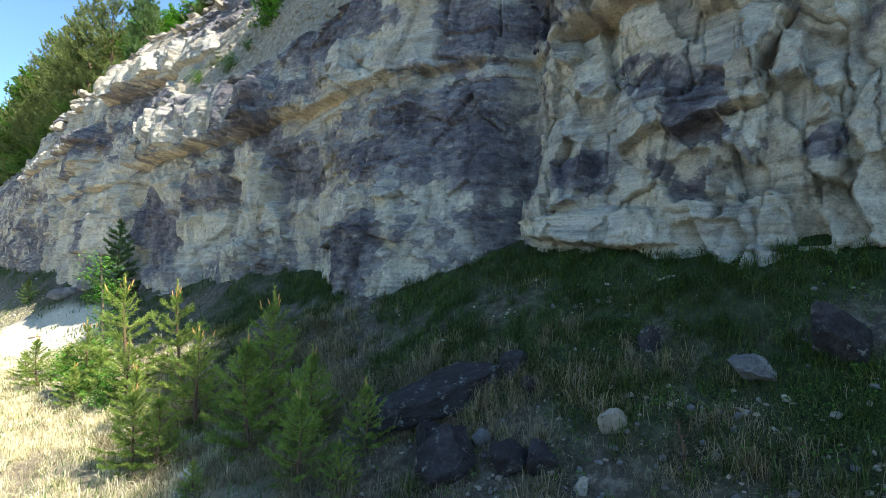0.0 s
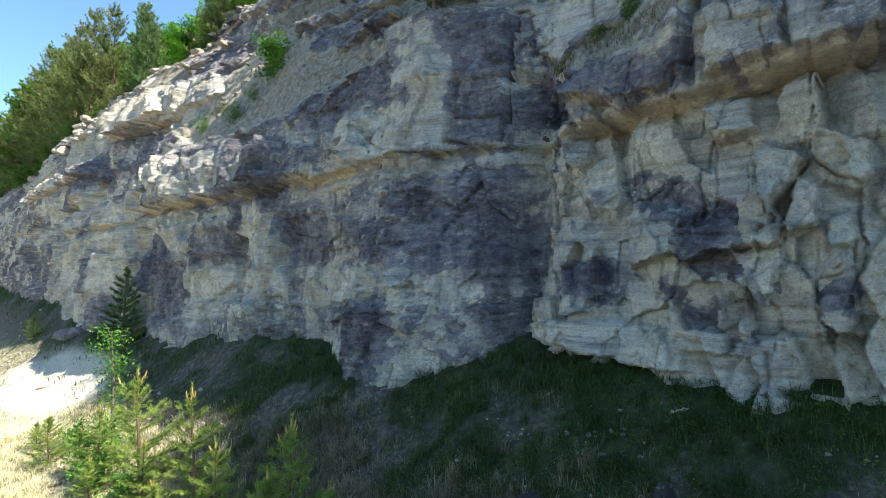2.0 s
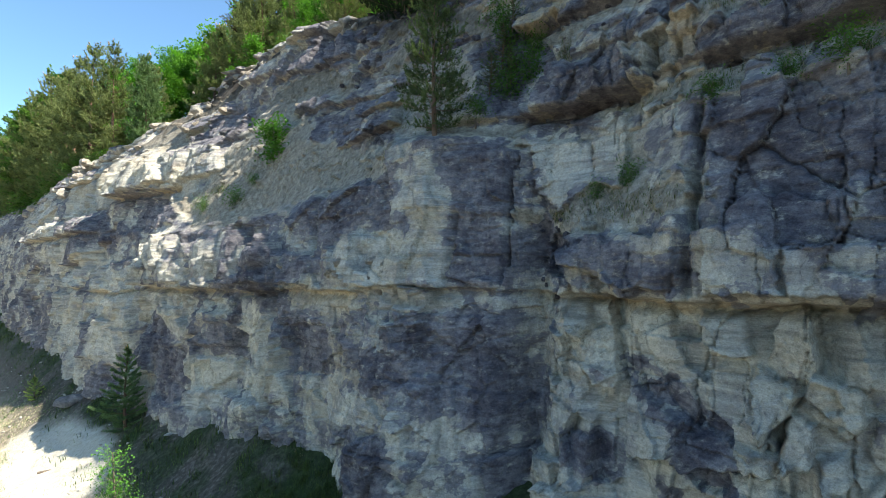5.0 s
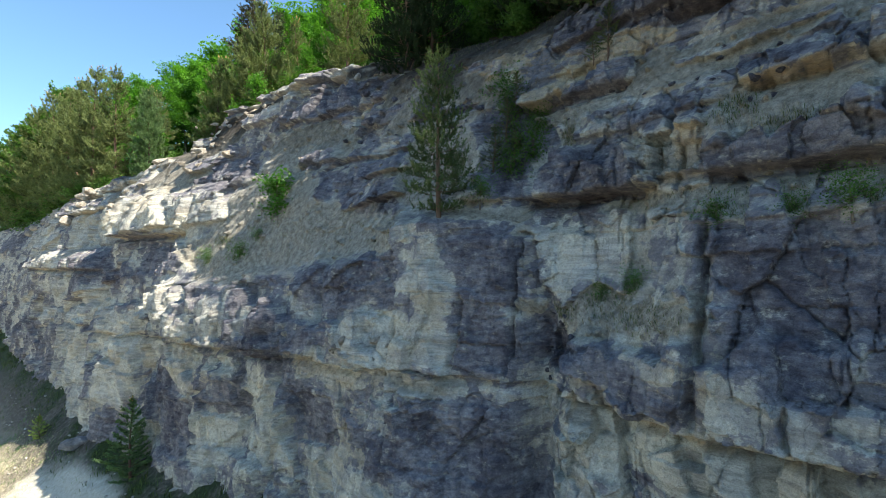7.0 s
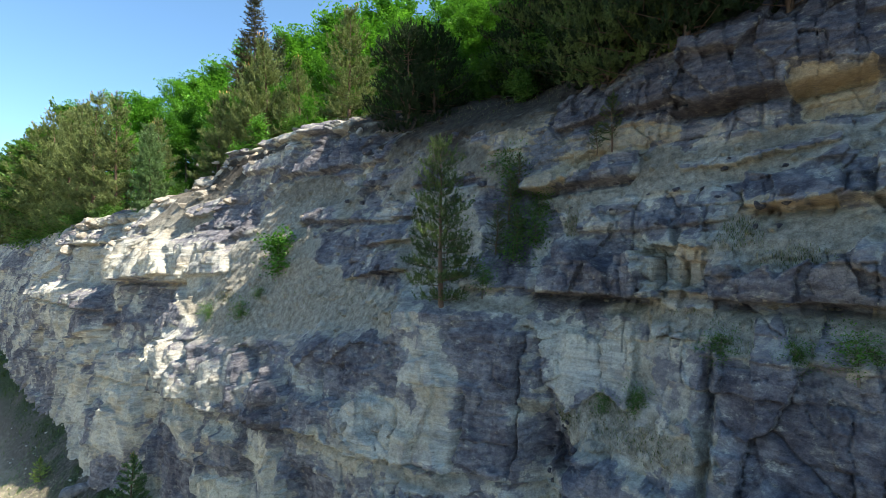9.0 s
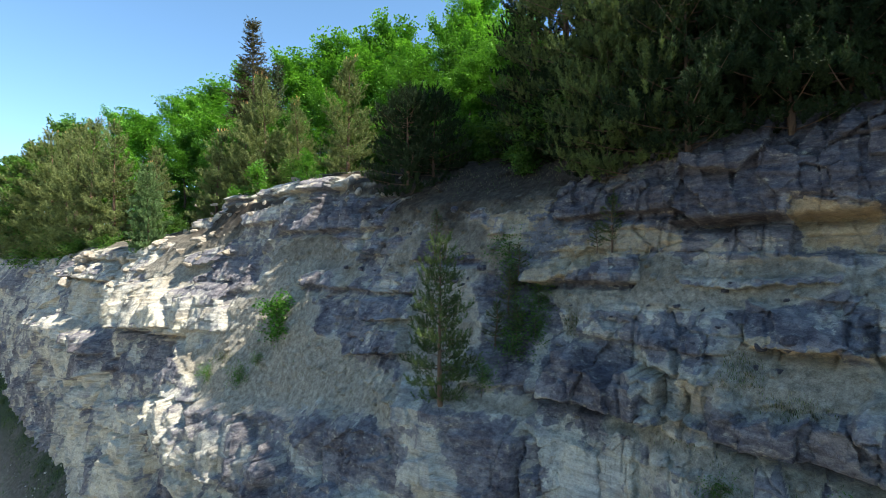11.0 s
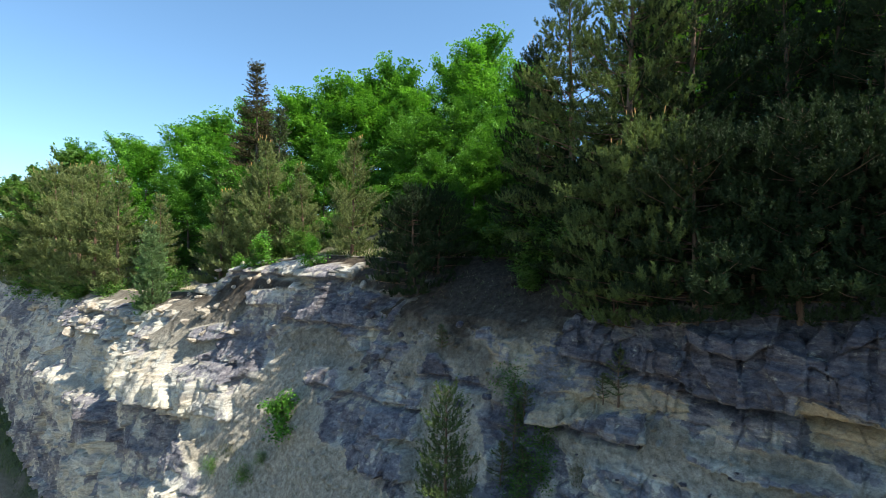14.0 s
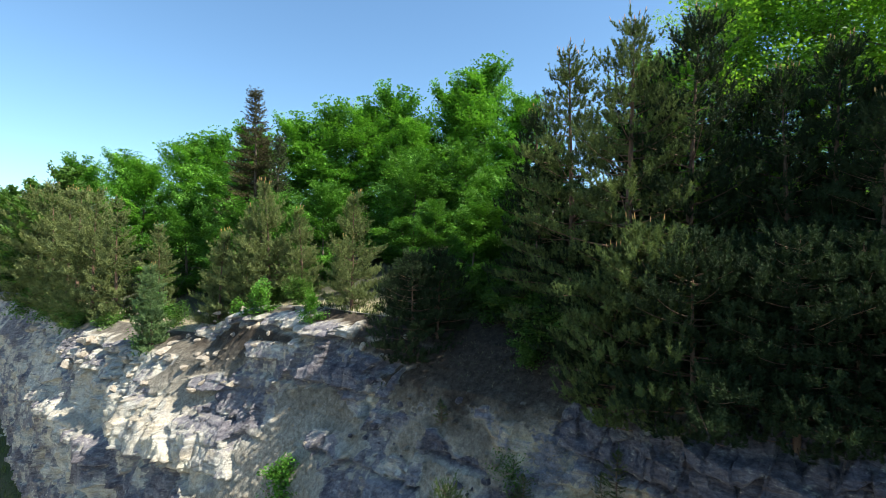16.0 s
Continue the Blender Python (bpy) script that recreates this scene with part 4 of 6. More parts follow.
def cliff_surface(S, Z):
    """Depth and masks (patina, soil, warm) over the cliff."""
    wob = 0.08 * fbm(S * 0.6, Z * 0.3, 5, 3) + 0.05 * fbm(S * 3.0, Z * 0.6, 6, 4)
    jag = 0.16 * fbm(S * 1.1, Z * 1.1, 7, 3) + 0.07 * fbm(S * 5, Z * 5, 9, 3)
    base = section(S, Z + 0.5 * wob)
    slope = (section(S, Z + 0.12) - section(S, Z - 0.12)) / 0.24
    talus = step(0.85, 1.3, slope) * step(8.6, 9.6, Z)
    for s0, z0, rs, rz, lean in APRONS:
        q = ((S - s0) / rs) ** 2 + ((Z - z0 - lean * (S - s0)) / rz) ** 2 + 1.5 * jag + 1.3 * fbm(S * 0.75, Z * 1.0, 77, 4)
        talus = np.maximum(talus, step(1.35, 0.55, q))
    # joints break the rock into angular pieces at three sizes
    ws = S + 0.16 * fbm(S * 0.7, Z * 0.7, 1, 3) + 0.05 * fbm(S * 5, Z * 5, 3, 3)
    wz = Z + 0.12 * fbm(S * 0.22, Z * 0.5, 2, 3) + 0.05 * fbm(S * 4, Z * 4, 4, 3)
    c1, c2, c3, dx, dy, e1 = cells(ws * 0.9 + 0.2 * wz, wz * 0.55, 31)
    d1, d2, d3, ex, ey, e2 = cells(ws * 2.1 - 0.4 * wz, wz * 1.25 + 0.25 * ws, 41)
    g1, g2, g3, hx, hy, e3 = cells(ws * 5.5 + 1.2 * wz, wz * 6.0, 51)
    SA, ZA = S - 0.8 * ex / 2.1 - 0.15 * hx / 5.5, Z - 0.8 * ey / 1.25 - 0.15 * hy / 6.0  # broken outlines follow the pieces
    near = step(15, 11, S)  # the near face carries its own blocks, the far one is broken at random
    SJ = S - 0.30 * hx / 5.5 + 0.03 * fbm(S * 7, Z * 7, 12, 3)
    ZJ = Z - 0.30 * hy / 6.0 + 0.03 * fbm(S * 7, Z * 7, 13, 3)
    fray = 0.14 * fbm(S * 1.4, Z * 2.4, 14, 6) + 0.10 * (g1 - 0.5) + 0.10 * (d1 - 0.5)
    for amount, corners in SCREES:
        at, deep = within(S, Z, corners, 0.5)
        talus[at] = np.maximum(talus[at], amount * step(-0.12, 0.12, deep + 2.2 * fray[at] + 0.8 * jag[at]))
    warm = np.zeros_like(S)
    jut = np.zeros_like(S)
    for z0, s0, s1, out, height, notch in LEDGES:
        zz = Z - z0 - wob
        za = ZA - z0 - wob
        win = step(s0 - 0.08, s0 + 0.08, SA) * step(s1 + 0.08, s1 - 0.08, SA)
        varied = out * (0.85 + 0.3 * vnoise(S * 0.9, S * 0, int(z0 * 10)) + 0.35 * (d2 - 0.5) + 0.2 * (c3 - 0.5))
        jut = jut - win * varied * step(-0.02, 0.03, zz) * step(height, height * 0.75, za)
        jut = jut + win * notch * np.exp(-((zz + 0.10) / 0.11) ** 2)
        warm = np.maximum(warm, win * np.exp(-((zz + 0.10) / 0.10) ** 2) * min(1, 1.8 * out))
        talus = talus * (1 - win * step(-0.30, -0.1, zz) * step(height, height * 0.7, za))
    skin = np.zeros_like(S)
    plain = np.zeros_like(S)
    for s0, z0, rs, rz, out, patina, lean in BLOCKS:
        a, c = SA - s0 - lean * (ZA - z0), ZA - z0
        m = np.maximum(np.abs(a) / rs, np.abs(c) / rz)
        inside = step(1.05, 0.97, m)
        jut = jut - inside * (out + 0.2 * out * (Z - z0) / rz)
        skin = skin + patina * inside * (0.35 + 0.9 * d3)
    for k, (out, corners) in enumerate(SLABS):
        at, deep = within(SJ, ZJ, corners, 0.1)
        heart, tilt = corners.mean(0), np.random.default_rng(500 + k).normal(size=2) * 0.22
        lean = 1 + np.clip(2.2 * tilt[0] * (S[at] - heart[0]) - (0.9 + tilt[1]) * (Z[at] - heart[1]) / np.ptp(corners[:, 1]), -0.7, 0.7)
        jut[at] -= out * lean * step(-0.015, 0.02, deep)
        talus[at] *= 1 - step(-0.02, 0.05, deep) * (out > 0)
        plain[at] = np.maximum(plain[at], step(0.0, 0.08, deep))
    for s0, z0, z1, width, deep in GULLIES:
        way = S - s0 - 0.6 * jag
        jut = jut + deep * np.exp(-(way / width) ** 2) * step(z0 - 0.3, z0 + 0.3, Z) * step(z1 + 0.3, z1 - 0.3, Z)
    SK, ZK = S + 0.05 * fbm(S * 2.5, Z * 2.5, 15, 4), Z + 0.05 * fbm(S * 2.5, Z * 2.5, 16, 4)
    for width, deep, way in CRACKS:
        at, dist = beside(SK, ZK, way, 0.15)
        jut[at] += deep * np.exp(-(dist / width) ** 2)
    k = np.searchsorted(BEDS, wz) - 1
    low, high = BEDS[k], BEDS[k + 1]
    bed_edge = np.minimum(wz - low, high - wz)
    kk = k.astype(float)
    length = 0.7 + 1.8 * hash2(kk, kk * 0, 21)
    u = ws / length + 7 * hash2(kk, kk * 0, 22)
    b = np.floor(u)
    fu = u - b
    left, right = 0.32 * hash2(b, kk, 23), 1 + 0.32 * hash2(b + 1, kk, 23)
    bb = np.where(fu < left, b - 1, b)
    joint = np.minimum(np.abs(fu - left), np.abs(right - fu)) * length
    r1, r2, r3 = hash2(bb, kk, 24), hash2(bb, kk, 25), hash2(bb, kk, 26)
    blocks = 0.24 * (r1 - 0.5) + 0.20 * (r2 - 0.5) * (fu - 0.5) + 0.16 * (r3 - 0.5) * (wz - low)
    groove = 0.14 * np.exp(-(joint / 0.022) ** 2) * (r2 > 0.6) + 0.09 * np.exp(-(bed_edge / 0.025) ** 2) * (r3 > 0.65) * (d1 > 0.35)
    # thin layers, each broken off at its own depth
    wy = Z + 0.06 * fbm(S * 0.5, Z * 0.8, 17, 3) + 0.018 * fbm(S * 6, Z * 6, 18, 3)
    n = np.searchsorted(LAYERS, wy) - 1
    nn = n.astype(float)
    span = 0.25 + 0.9 * hash2(nn, nn * 0, 27)
    v = (S + 0.10 * fbm(S * 3, Z * 3, 19, 3)) / span + 5 * hash2(nn, nn * 0, 28)
    vb = np.floor(v)
    wall = step(7.2, 6.9, Z) * step(5.4, 4.8, S)
    split = step(-0.25, 0.35, fbm(S * 0.8, Z * 0.9, 29, 4)) * (1 - 0.85 * wall)
    thin = (0.075 * (hash2(vb, nn, 30) - 0.5) + 0.05 * (hash2(vb, nn, 32) - 0.5) * (v - vb - 0.5)) * split * (0.35 + 0.65 * near)
    facet = 0.34 * (c1 - 0.5) + 0.62 * ((c2 - 0.5) * dx + (c3 - 0.5) * dy)
    chip = 0.20 * (d1 - 0.5) + 0.50 * ((d2 - 0.5) * ex + (d3 - 0.5) * ey)
    small = 0.05 * (g1 - 0.5) + 0.13 * ((g2 - 0.5) * hx + (g3 - 0.5) * hy)
    calm = step(-0.1, 0.45, fbm(S * 0.5, Z * 0.5, 57, 3)) * (1 - 0.7 * np.exp(-((S - 1.5) / 3.0) ** 2 - ((Z - 5.0) / 2.0) ** 2))
    crack_lines = 0.15 * np.exp(-(e1 / 0.017) ** 2) * (c2 > 0.62) + 0.09 * np.exp(-(e2 / 0.032) ** 2) * (d3 > 0.66)
    rough = 0.05 * fbm(S * 1.3, Z * 1.3, 61, 5) + 0.020 * (1 - 0.7 * wall) * fbm(S * 2.5, Z * 13.0, 66, 4) + 0.03 * fbm(S * 9, Z * 9, 67, 3) * (0.35 + 0.65 * calm)
    rough = rough + 0.07 * step(12.2, 13.0, Z) * fbm(S * 0.9, wz * 7.0, 68, 3)
    own = 1 - 0.42 * near
    rock = own * (blocks + facet) + groove * (1 - 0.3 * near) + chip * (0.45 + 0.55 * calm) * (1 - 0.15 * near) * (1 + 1.4 * wall) + small * (0.25 + 0.6 * calm) + crack_lines * own + rough + thin
    rock = rock * (1 - 0.5 * plain)  # a block has plane faces
    h1, h2, h3, px, py, e4 = cells(S * 4.5, Z * 4.5, 71)
    lump = np.where(h1 > 0.76, -0.22 * (h2 ** 2) * np.clip(1 - (px * px + py * py) * 7, 0, 1), 0)
    rubble = 0.10 * fbm(S * 0.9, Z * 0.9, 72, 6) + lump
    depth = base + jut + rock * (1 - 0.85 * talus) + rubble * talus
    stain = (0.85 * fbm(S * 0.38, Z * 0.6, 81, 6) + 0.32 * (c3 - 0.5) + 0.30 * (d3 - 0.5) + 0.3 * (r2 - 0.5)) * (1 - 0.55 * near)
    stain = stain + 0.26 * (g2 - 0.5) + 0.22 * fbm(S * 4, Z * 0.8, 83, 3) + 0.5 * fbm(S * 1.3, Z * 2.2, 84, 5) * near - 0.5 * np.clip(rock, -0.3, 0.3) + 0.62 * np.clip(skin, -0.8, 0.8)
    for s0, z0, rs, rz, amount in TONES:
        stain = stain + 0.9 * amount * np.exp(-((S - s0) / rs) ** 2 - ((Z - z0) / rz) ** 2)
    for amount, corners in PATCHES:
        at, deep = within(S, Z, corners, 0.6)
        stain[at] += 0.66 * amount * step(-0.30, 0.26, deep + 1.5 * fray[at])
    patina = np.clip(0.50 + 0.78 * stain, 0, 1) * (1 - talus)
    band = np.exp(-((Z - 14.9 - 2 * wob) / 0.55) ** 2) * step(11, 7, S) + 0.7 * np.exp(-((S - 7.0) / 2.5) ** 2 - ((Z - 15.6) / 0.8) ** 2)
    warm = np.clip(0.9 * warm + 0.42 * step(0.08, 0.42, fbm(S * 0.4, Z * 0.9, 91, 4)) * (d1 > 0.3) * (1 - 0.9 * np.exp(-((S - 1.0) / 3.6) ** 2 - ((Z - 5.0) / 2.6) ** 2)) + 0.5 * band, 0, 1)
    for amount, corners in OCHRES:
        at, deep = within(S, Z, corners, 0.4)
        lie = step(-0.12, 0.12, deep + 1.5 * fray[at])
        warm[at] = np.maximum(warm[at], amount * lie)
        patina[at] *= 1 - 0.75 * min(amount, 1) * lie
    return depth, patina, talus, warm


def face_mesh(name, stations, rows):
    """A strip of the face over the given stations."""
    s_line = np.unique(np.round(stations, 3))
    S = np.repeat(s_line[None, :], rows, 0)
    Z = 1.2 + np.linspace(0, 1, rows)[:, None] * (crest(s_line)[0][None, :] - 1.2)
    D, patina, soil, warm = cliff_surface(S, Z)
    x, y = plan(S, D)
    me = mesh_of(name, np.stack([x, y, Z], -1).reshape(-1, 3), grid_faces(*S.shape)[:, ::-1], ROCK)
    mask_colours(me, "rock", patina.ravel(), soil.ravel(), warm.ravel())
    return me


NEAR_LINE = np.concatenate([np.arange(-13, -1.2, 0.15), np.arange(-1.2, 7, 0.022), np.arange(7, 13.001, 0.03)])
FAR_LINE = np.concatenate([np.arange(12.85, 24, 0.05), np.arange(24, 46, 0.10), np.arange(46, 64, 0.14), np.arange(64, 98, 0.4)])
cliff = tagged(new("cliff", face_mesh("cliff", NEAR_LINE, 710)), "layered sandstone quarry face with dark weathered patches", "cliff", kind="structure")
part("far_face", face_mesh("far_face", FAR_LINE, 330), cliff, "paler sandstone face broken into sunlit blocks")


# ---- the ground before the cliff, and the hill on top ----
def foot(s, d):
    """Height of the ground before the cliff."""
    z = np.interp(d, [-400, -30, 0, 2.2, 3.4, 4.2, 5.6, 7.4, 9.0], [-22, -2.6, -0.15, 0.12, 0.4, 0.72, 1.62, 2.9, 3.6])
    rise = 1.6 * step(14, 45, s) * step(2, 6, d)
    near = step(-40, -8, d)
    return z + rise + near * (0.14 * fbm(s * 0.45, d * 0.45, 101, 4) + 0.07 * fbm(s * 2.2, d * 2.2, 105, 4))


def sandy(s, d):
    """Where bare pale sand shows."""
    return step(-0.05, 0.2, 0.75 * np.exp(-((s - 22.3) / 4.6) ** 2 - ((d - 3.7) / 1.5) ** 2) + 0.2 * fbm(s * 0.6, d * 0.6, 113, 4) - 0.24)


gs = np.concatenate([(-4 - np.geomspace(0.4, 1800, 36))[::-1], np.arange(-4, 14, 0.06), np.arange(14, 34, 0.16), 34 + np.geomspace(0.3, 1800, 40)])
gd = np.concatenate([(-3 - np.geomspace(0.3, 1800, 40))[::-1], np.arange(-3, 2.4, 0.12), np.arange(2.4, 9.0, 0.06)])
gs, gd = np.unique(np.round(gs, 3)), np.unique(np.round(gd, 3))
GS, GD = np.meshgrid(gs, gd)
GZ = foot(GS, GD)
gx, gy = plan(GS, GD)
g_green = np.clip(step(3.8, 5.6, GD) * 0.9 + 0.5 * fbm(GS * 0.5, GD * 0.5, 111, 4), 0, 1) * np.maximum(step(-0.35, 0.25, fbm(GS * 0.9, GD * 0.9, 112, 4)), step(6.3, 7.2, GD))
g_sand = sandy(GS, GD)
g_straw = step(4.6, 2.4, GD) * np.clip(0.6 + 0.7 * fbm(GS * 0.7, GD * 0.7, 114, 4), 0, 1) * step(5.0, 8.0, GS + 0.4 * GD)
ground_mesh = mesh_of("ground", np.stack([gx, gy, GZ], -1).reshape(-1, 3), grid_faces(*GS.shape), GROUND, True)
mask_colours(ground_mesh, "cover", g_green.ravel(), g_sand.ravel(), g_straw.ravel())
ground = tagged(new("ground", ground_mesh), "stony grassy slope of rubble below a quarry face", "ground", kind="structure")


def hill(s, d):
    """Height of the wooded hill above the cliff."""
    tz, td = crest(s)
    b = np.maximum(d - td, 0)
    return tz - 0.06 + 0.27 * np.minimum(b, 40) * step(-1, 5, b) + 0.12 * fbm(s * 0.5, d * 0.5, 121, 3)


hs = np.concatenate([np.arange(-60, -13, 4.0), np.arange(-13, 62, 0.5), np.arange(62, 200, 4.0)])
hb = np.concatenate([np.arange(-0.4, 4, 0.25), np.geomspace(4, 300, 30)])
hs, hb = np.unique(np.round(hs, 3)), np.unique(np.round(hb, 3))
HS, HB = np.meshgrid(hs, hb)
HD = crest(HS)[1] + HB
hx, hy = plan(HS, HD)
HZ = hill(HS, HD) - 0.25 * (HB < 0)
hill_mesh = mesh_of("hillside", np.stack([hx, hy, HZ], -1).reshape(-1, 3), grid_faces(*HS.shape), GROUND, True)
mask_colours(hill_mesh, "cover", np.clip(0.5 + 0.6 * fbm(HS, HD, 131, 3), 0, 1).ravel(), HS.ravel() * 0, (np.clip(0.8 - 0.25 * HB, 0, 1) * step(13, 17, HS)).ravel())
hillside = tagged(new("hillside", hill_mesh), "grassy wooded hillside above the quarry face", "hillside", kind="structure")


# ---- plants ----
def frames_of(axis):
    """Two directions square to each axis."""
    ref = np.where(np.abs(axis[:, 2:3]) > 0.9, np.array([[1.0, 0, 0]]), np.array([[0, 0, 1.0]]))
    a = np.cross(axis, ref)
    a /= np.linalg.norm(a, axis=1, keepdims=True) + 1e-9
    return a, np.cross(axis, a)


def unit(v):
    return v / (np.linalg.norm(v, axis=-1, keepdims=True) + 1e-9)


def tubes(paths, sides=6):
    """Tapered limbs: paths of (points, radii)."""
    verts, faces, base = [], [], 0
    ring = np.linspace(0, 2 * np.pi, sides, endpoint=False)
    for pts, radii in paths:
        pts = np.asarray(pts, float)
        tang = unit(np.gradient(pts, axis=0))
        a, b = frames_of(tang)
        v = pts[:, None] + np.asarray(radii)[:, None, None] * (np.cos(ring)[None, :, None] * a[:, None] + np.sin(ring)[None, :, None] * b[:, None])
        n = len(pts)
        verts.append(v.reshape(-1, 3))
        i = np.arange(n * sides).reshape(n, sides)
        j = np.roll(i, -1, 1)
        faces.append(np.stack([i[:-1], j[:-1], j[1:], i[1:]], -1).reshape(-1, 4) + base)
        base += n * sides
    return np.concatenate(verts), np.concatenate(faces)


def needle_mesh(name, P, A, L, count, length, width, gen, material, open_angle=0.75):
    """Shoots at P along A, L long, each with needles round it."""
    n = len(P)
    a, b = frames_of(A)
    t = gen.random((n, count, 1))
    ang = gen.random((n, count, 1)) * 2 * np.pi
    radial = np.cos(ang) * a[:, None] + np.sin(ang) * b[:, None]
    out = unit(A[:, None] * (0.55 + 0.5 * t) + radial * open_angle)
    t = np.concatenate([t[:, :-4], 0.85 + 0.15 * t[:, -4:]], 1)
    root = P[:, None] + A[:, None] * (L[:, None, None] * t)
    tip = root + out * length * (0.7 + 0.5 * gen.random((n, count, 1)))
    side = unit(np.cross(out, gen.normal(size=out.shape))) * width
    v = np.stack([root - side, root + side, tip], 2).reshape(-1, 3)
    # tone differs by tuft, lighter on upright shoots, to paint lit and shaded tufts
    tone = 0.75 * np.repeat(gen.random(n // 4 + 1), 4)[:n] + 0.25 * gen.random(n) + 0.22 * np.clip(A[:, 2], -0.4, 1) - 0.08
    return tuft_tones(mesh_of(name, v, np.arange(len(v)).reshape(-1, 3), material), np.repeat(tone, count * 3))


def leaf_mesh(name, P, N, size, gen, material, tone=None):
    """Leaves as small folded diamonds at P, facing about N."""
    n = len(P)
    N = unit(N + 0.42 * gen.normal(size=(n, 3)))
    a, b = frames_of(N)
    ang = gen.random((n, 1)) * 2 * np.pi
    along = np.cos(ang) * a + np.sin(ang) * b
    across = np.cross(N, along)
    k = size * (0.7 + 0.6 * gen.random((n, 1)))
    v = np.stack([P - along * k, P + across * k * 0.55 + N * k * 0.18, P + along * k, P - across * k * 0.55 + N * k * 0.18], 1).reshape(-1, 3)
    i = np.arange(n)[:, None] * 4
    f = np.concatenate([i + [0, 1, 2], i + [0, 2, 3]], 0)
    me = mesh_of(name, v, f, material)
    return me if tone is None else tuft_tones(me, np.repeat(tone, 4))


cv, cf = tubes([(np.array([[0, 0, -0.01], [0, 0, 0.04], [0.003, 0, 0.09], [0.003, 0, 0.13]]), np.array([0.008, 0.011, 0.009, 0.003]))], 6)
candle_mesh = mesh_of("candle", cv, cf, CANDLE, True)


def conifer(name, label, seed, height, radius, bare, needles, bark, gap=0.42, rise=0.35, count=14, needle=0.085, width=0.007,
            twig=0.34, shape=0.8, per_whorl=6, candles=0, droop=0.0, full=False, brush=False, group=""):
    """A conifer with whorls of branches; its tufts of needles stand on side twigs."""
    gen = np.random.default_rng(seed)
    tree = thing(name, label, "tree", pose(0, 0, 0), group)
    bend = gen.normal(size=2) * 0.02 * height
    zs = np.linspace(-0.3, height, 14)

    def axis(z):
        f = z / height
        return np.array([bend[0] * f * f + 0.03 * math.sin(5 * f + seed), bend[1] * f * f, z])
    trunk = [(np.array([axis(z) for z in zs]), np.interp(zs, [-0.3, height], [0.016 * height + 0.012, 0.006]))]
    P, A, L, limbs, tips = [], [], [], [], []
    z = bare * height
    while z < height * 0.985:
        f = (z - bare * height) / (height * (1 - bare))
        reach = radius * max(0.06, (1 - f) ** shape) * (0.55 + 0.45 * min(1, f * 5 + 0.25)) * (0.8 + 0.4 * gen.random())
        turn = gen.random() * 6.28
        for q in range(per_whorl):
            az = turn + q * 6.283 / per_whorl + gen.normal() * 0.22
            r = reach * (0.65 + 0.5 * gen.random())
            up = rise * (0.5 + 0.9 * f) + gen.normal() * 0.08
            start = axis(z + gen.normal() * gap * 0.2)
            u = np.linspace(0, 1, 6)[:, None]
            way = np.array([math.cos(az), math.sin(az), 0])
            pts = start + way * r * u + np.array([0, 0, 1.0]) * r * (up * u ** 1.6 - droop * u * (1.25 - u) - 0.06 * u)
            limbs.append((pts, np.linspace(max(0.006, 0.011 * r + 0.004), 0.003, 6)))
            if brush:
                n = max(2, int(r / 0.09))
                for h in range(n):
                    t0, t1 = 0.12 + 0.88 * h / n, 0.12 + 0.88 * (h + 1) / n
                    p0, p1 = (start + way * r * t + np.array([0, 0, r * (up * t ** 1.6 - 0.06 * t)]) for t in (t0, t1))
                    P.append(p0), A.append(unit(p1 - p0)), L.append(float(np.linalg.norm(p1 - p0)) * 1.1)
                    if 0.35 < t0 < 0.85 and h % 2 == 0 and r > 0.25:
                        for side in (-1, 1):
                            dr = unit(way + np.array([-way[1], way[0], 0]) * side * (0.7 + 0.3 * gen.random()) + np.array([0, 0, 0.45 + 0.2 * gen.normal()]))
                            ln = 0.36 * r * (1.15 - t0) * (0.8 + 0.5 * gen.random())
                            for g in range(max(1, int(ln / 0.09))):
                                P.append(p0 + dr * 0.09 * g), A.append(dr), L.append(0.10)
                tips.append((p1, unit(p1 - p0)))
                continue
            n = max(2, int(r / twig * 2.3))
            for t in np.linspace(0.28 if r > 0.7 else 0.1, 1.0, n):
                p = start + way * r * t + np.array([0, 0, r * (up * t ** 1.6 - droop * t * (1.25 - t) - 0.06 * t)])
                sidew = np.array([-way[1], way[0], 0])
                for side in ((-1, 1) if t < 0.97 else (0,)):
                    ln = twig * (0.55 + 0.6 * gen.random()) * (1.15 - 0.5 * t) * min(1, 0.4 + r)
                    dr = unit(way * (0.75 + 0.4 * gen.random()) + sidew * side * (0.8 + 0.3 * gen.random()) + np.array([0, 0, (0.35 if droop == 0 else 0.1) + 0.5 * f + gen.normal() * 0.25 - droop * 0.6]))
                    m = max(1, int(round(ln / 0.17)))
                    for h in range(m):
                        if droop or full or h >= 0.55 * m or r < 0.6:
                            P.append(p + dr * ln * h / m)
                            A.append(unit(dr + 0.2 * gen.normal(size=3)))
                            L.append(ln / m * 1.1)
                    end = p + dr * ln
                    for q2 in range(1 if droop else 3):
                        e = unit(dr * 0.8 + np.array([0, 0, 1.1 - 3 * droop]) + (0.1 if q2 == 0 else 0.55) * gen.normal(size=3))
                        P.append(end)
                        A.append(e)
                        L.append((0.26 if q2 == 0 else 0.17) * twig / 0.34 * (0.7 + 0.6 * gen.random()))
                        if q2 == 0:
                            tips.append((end + e * L[-1], e))
        z += gap * (0.75 + 0.5 * gen.random()) * (1.15 - 0.45 * f)
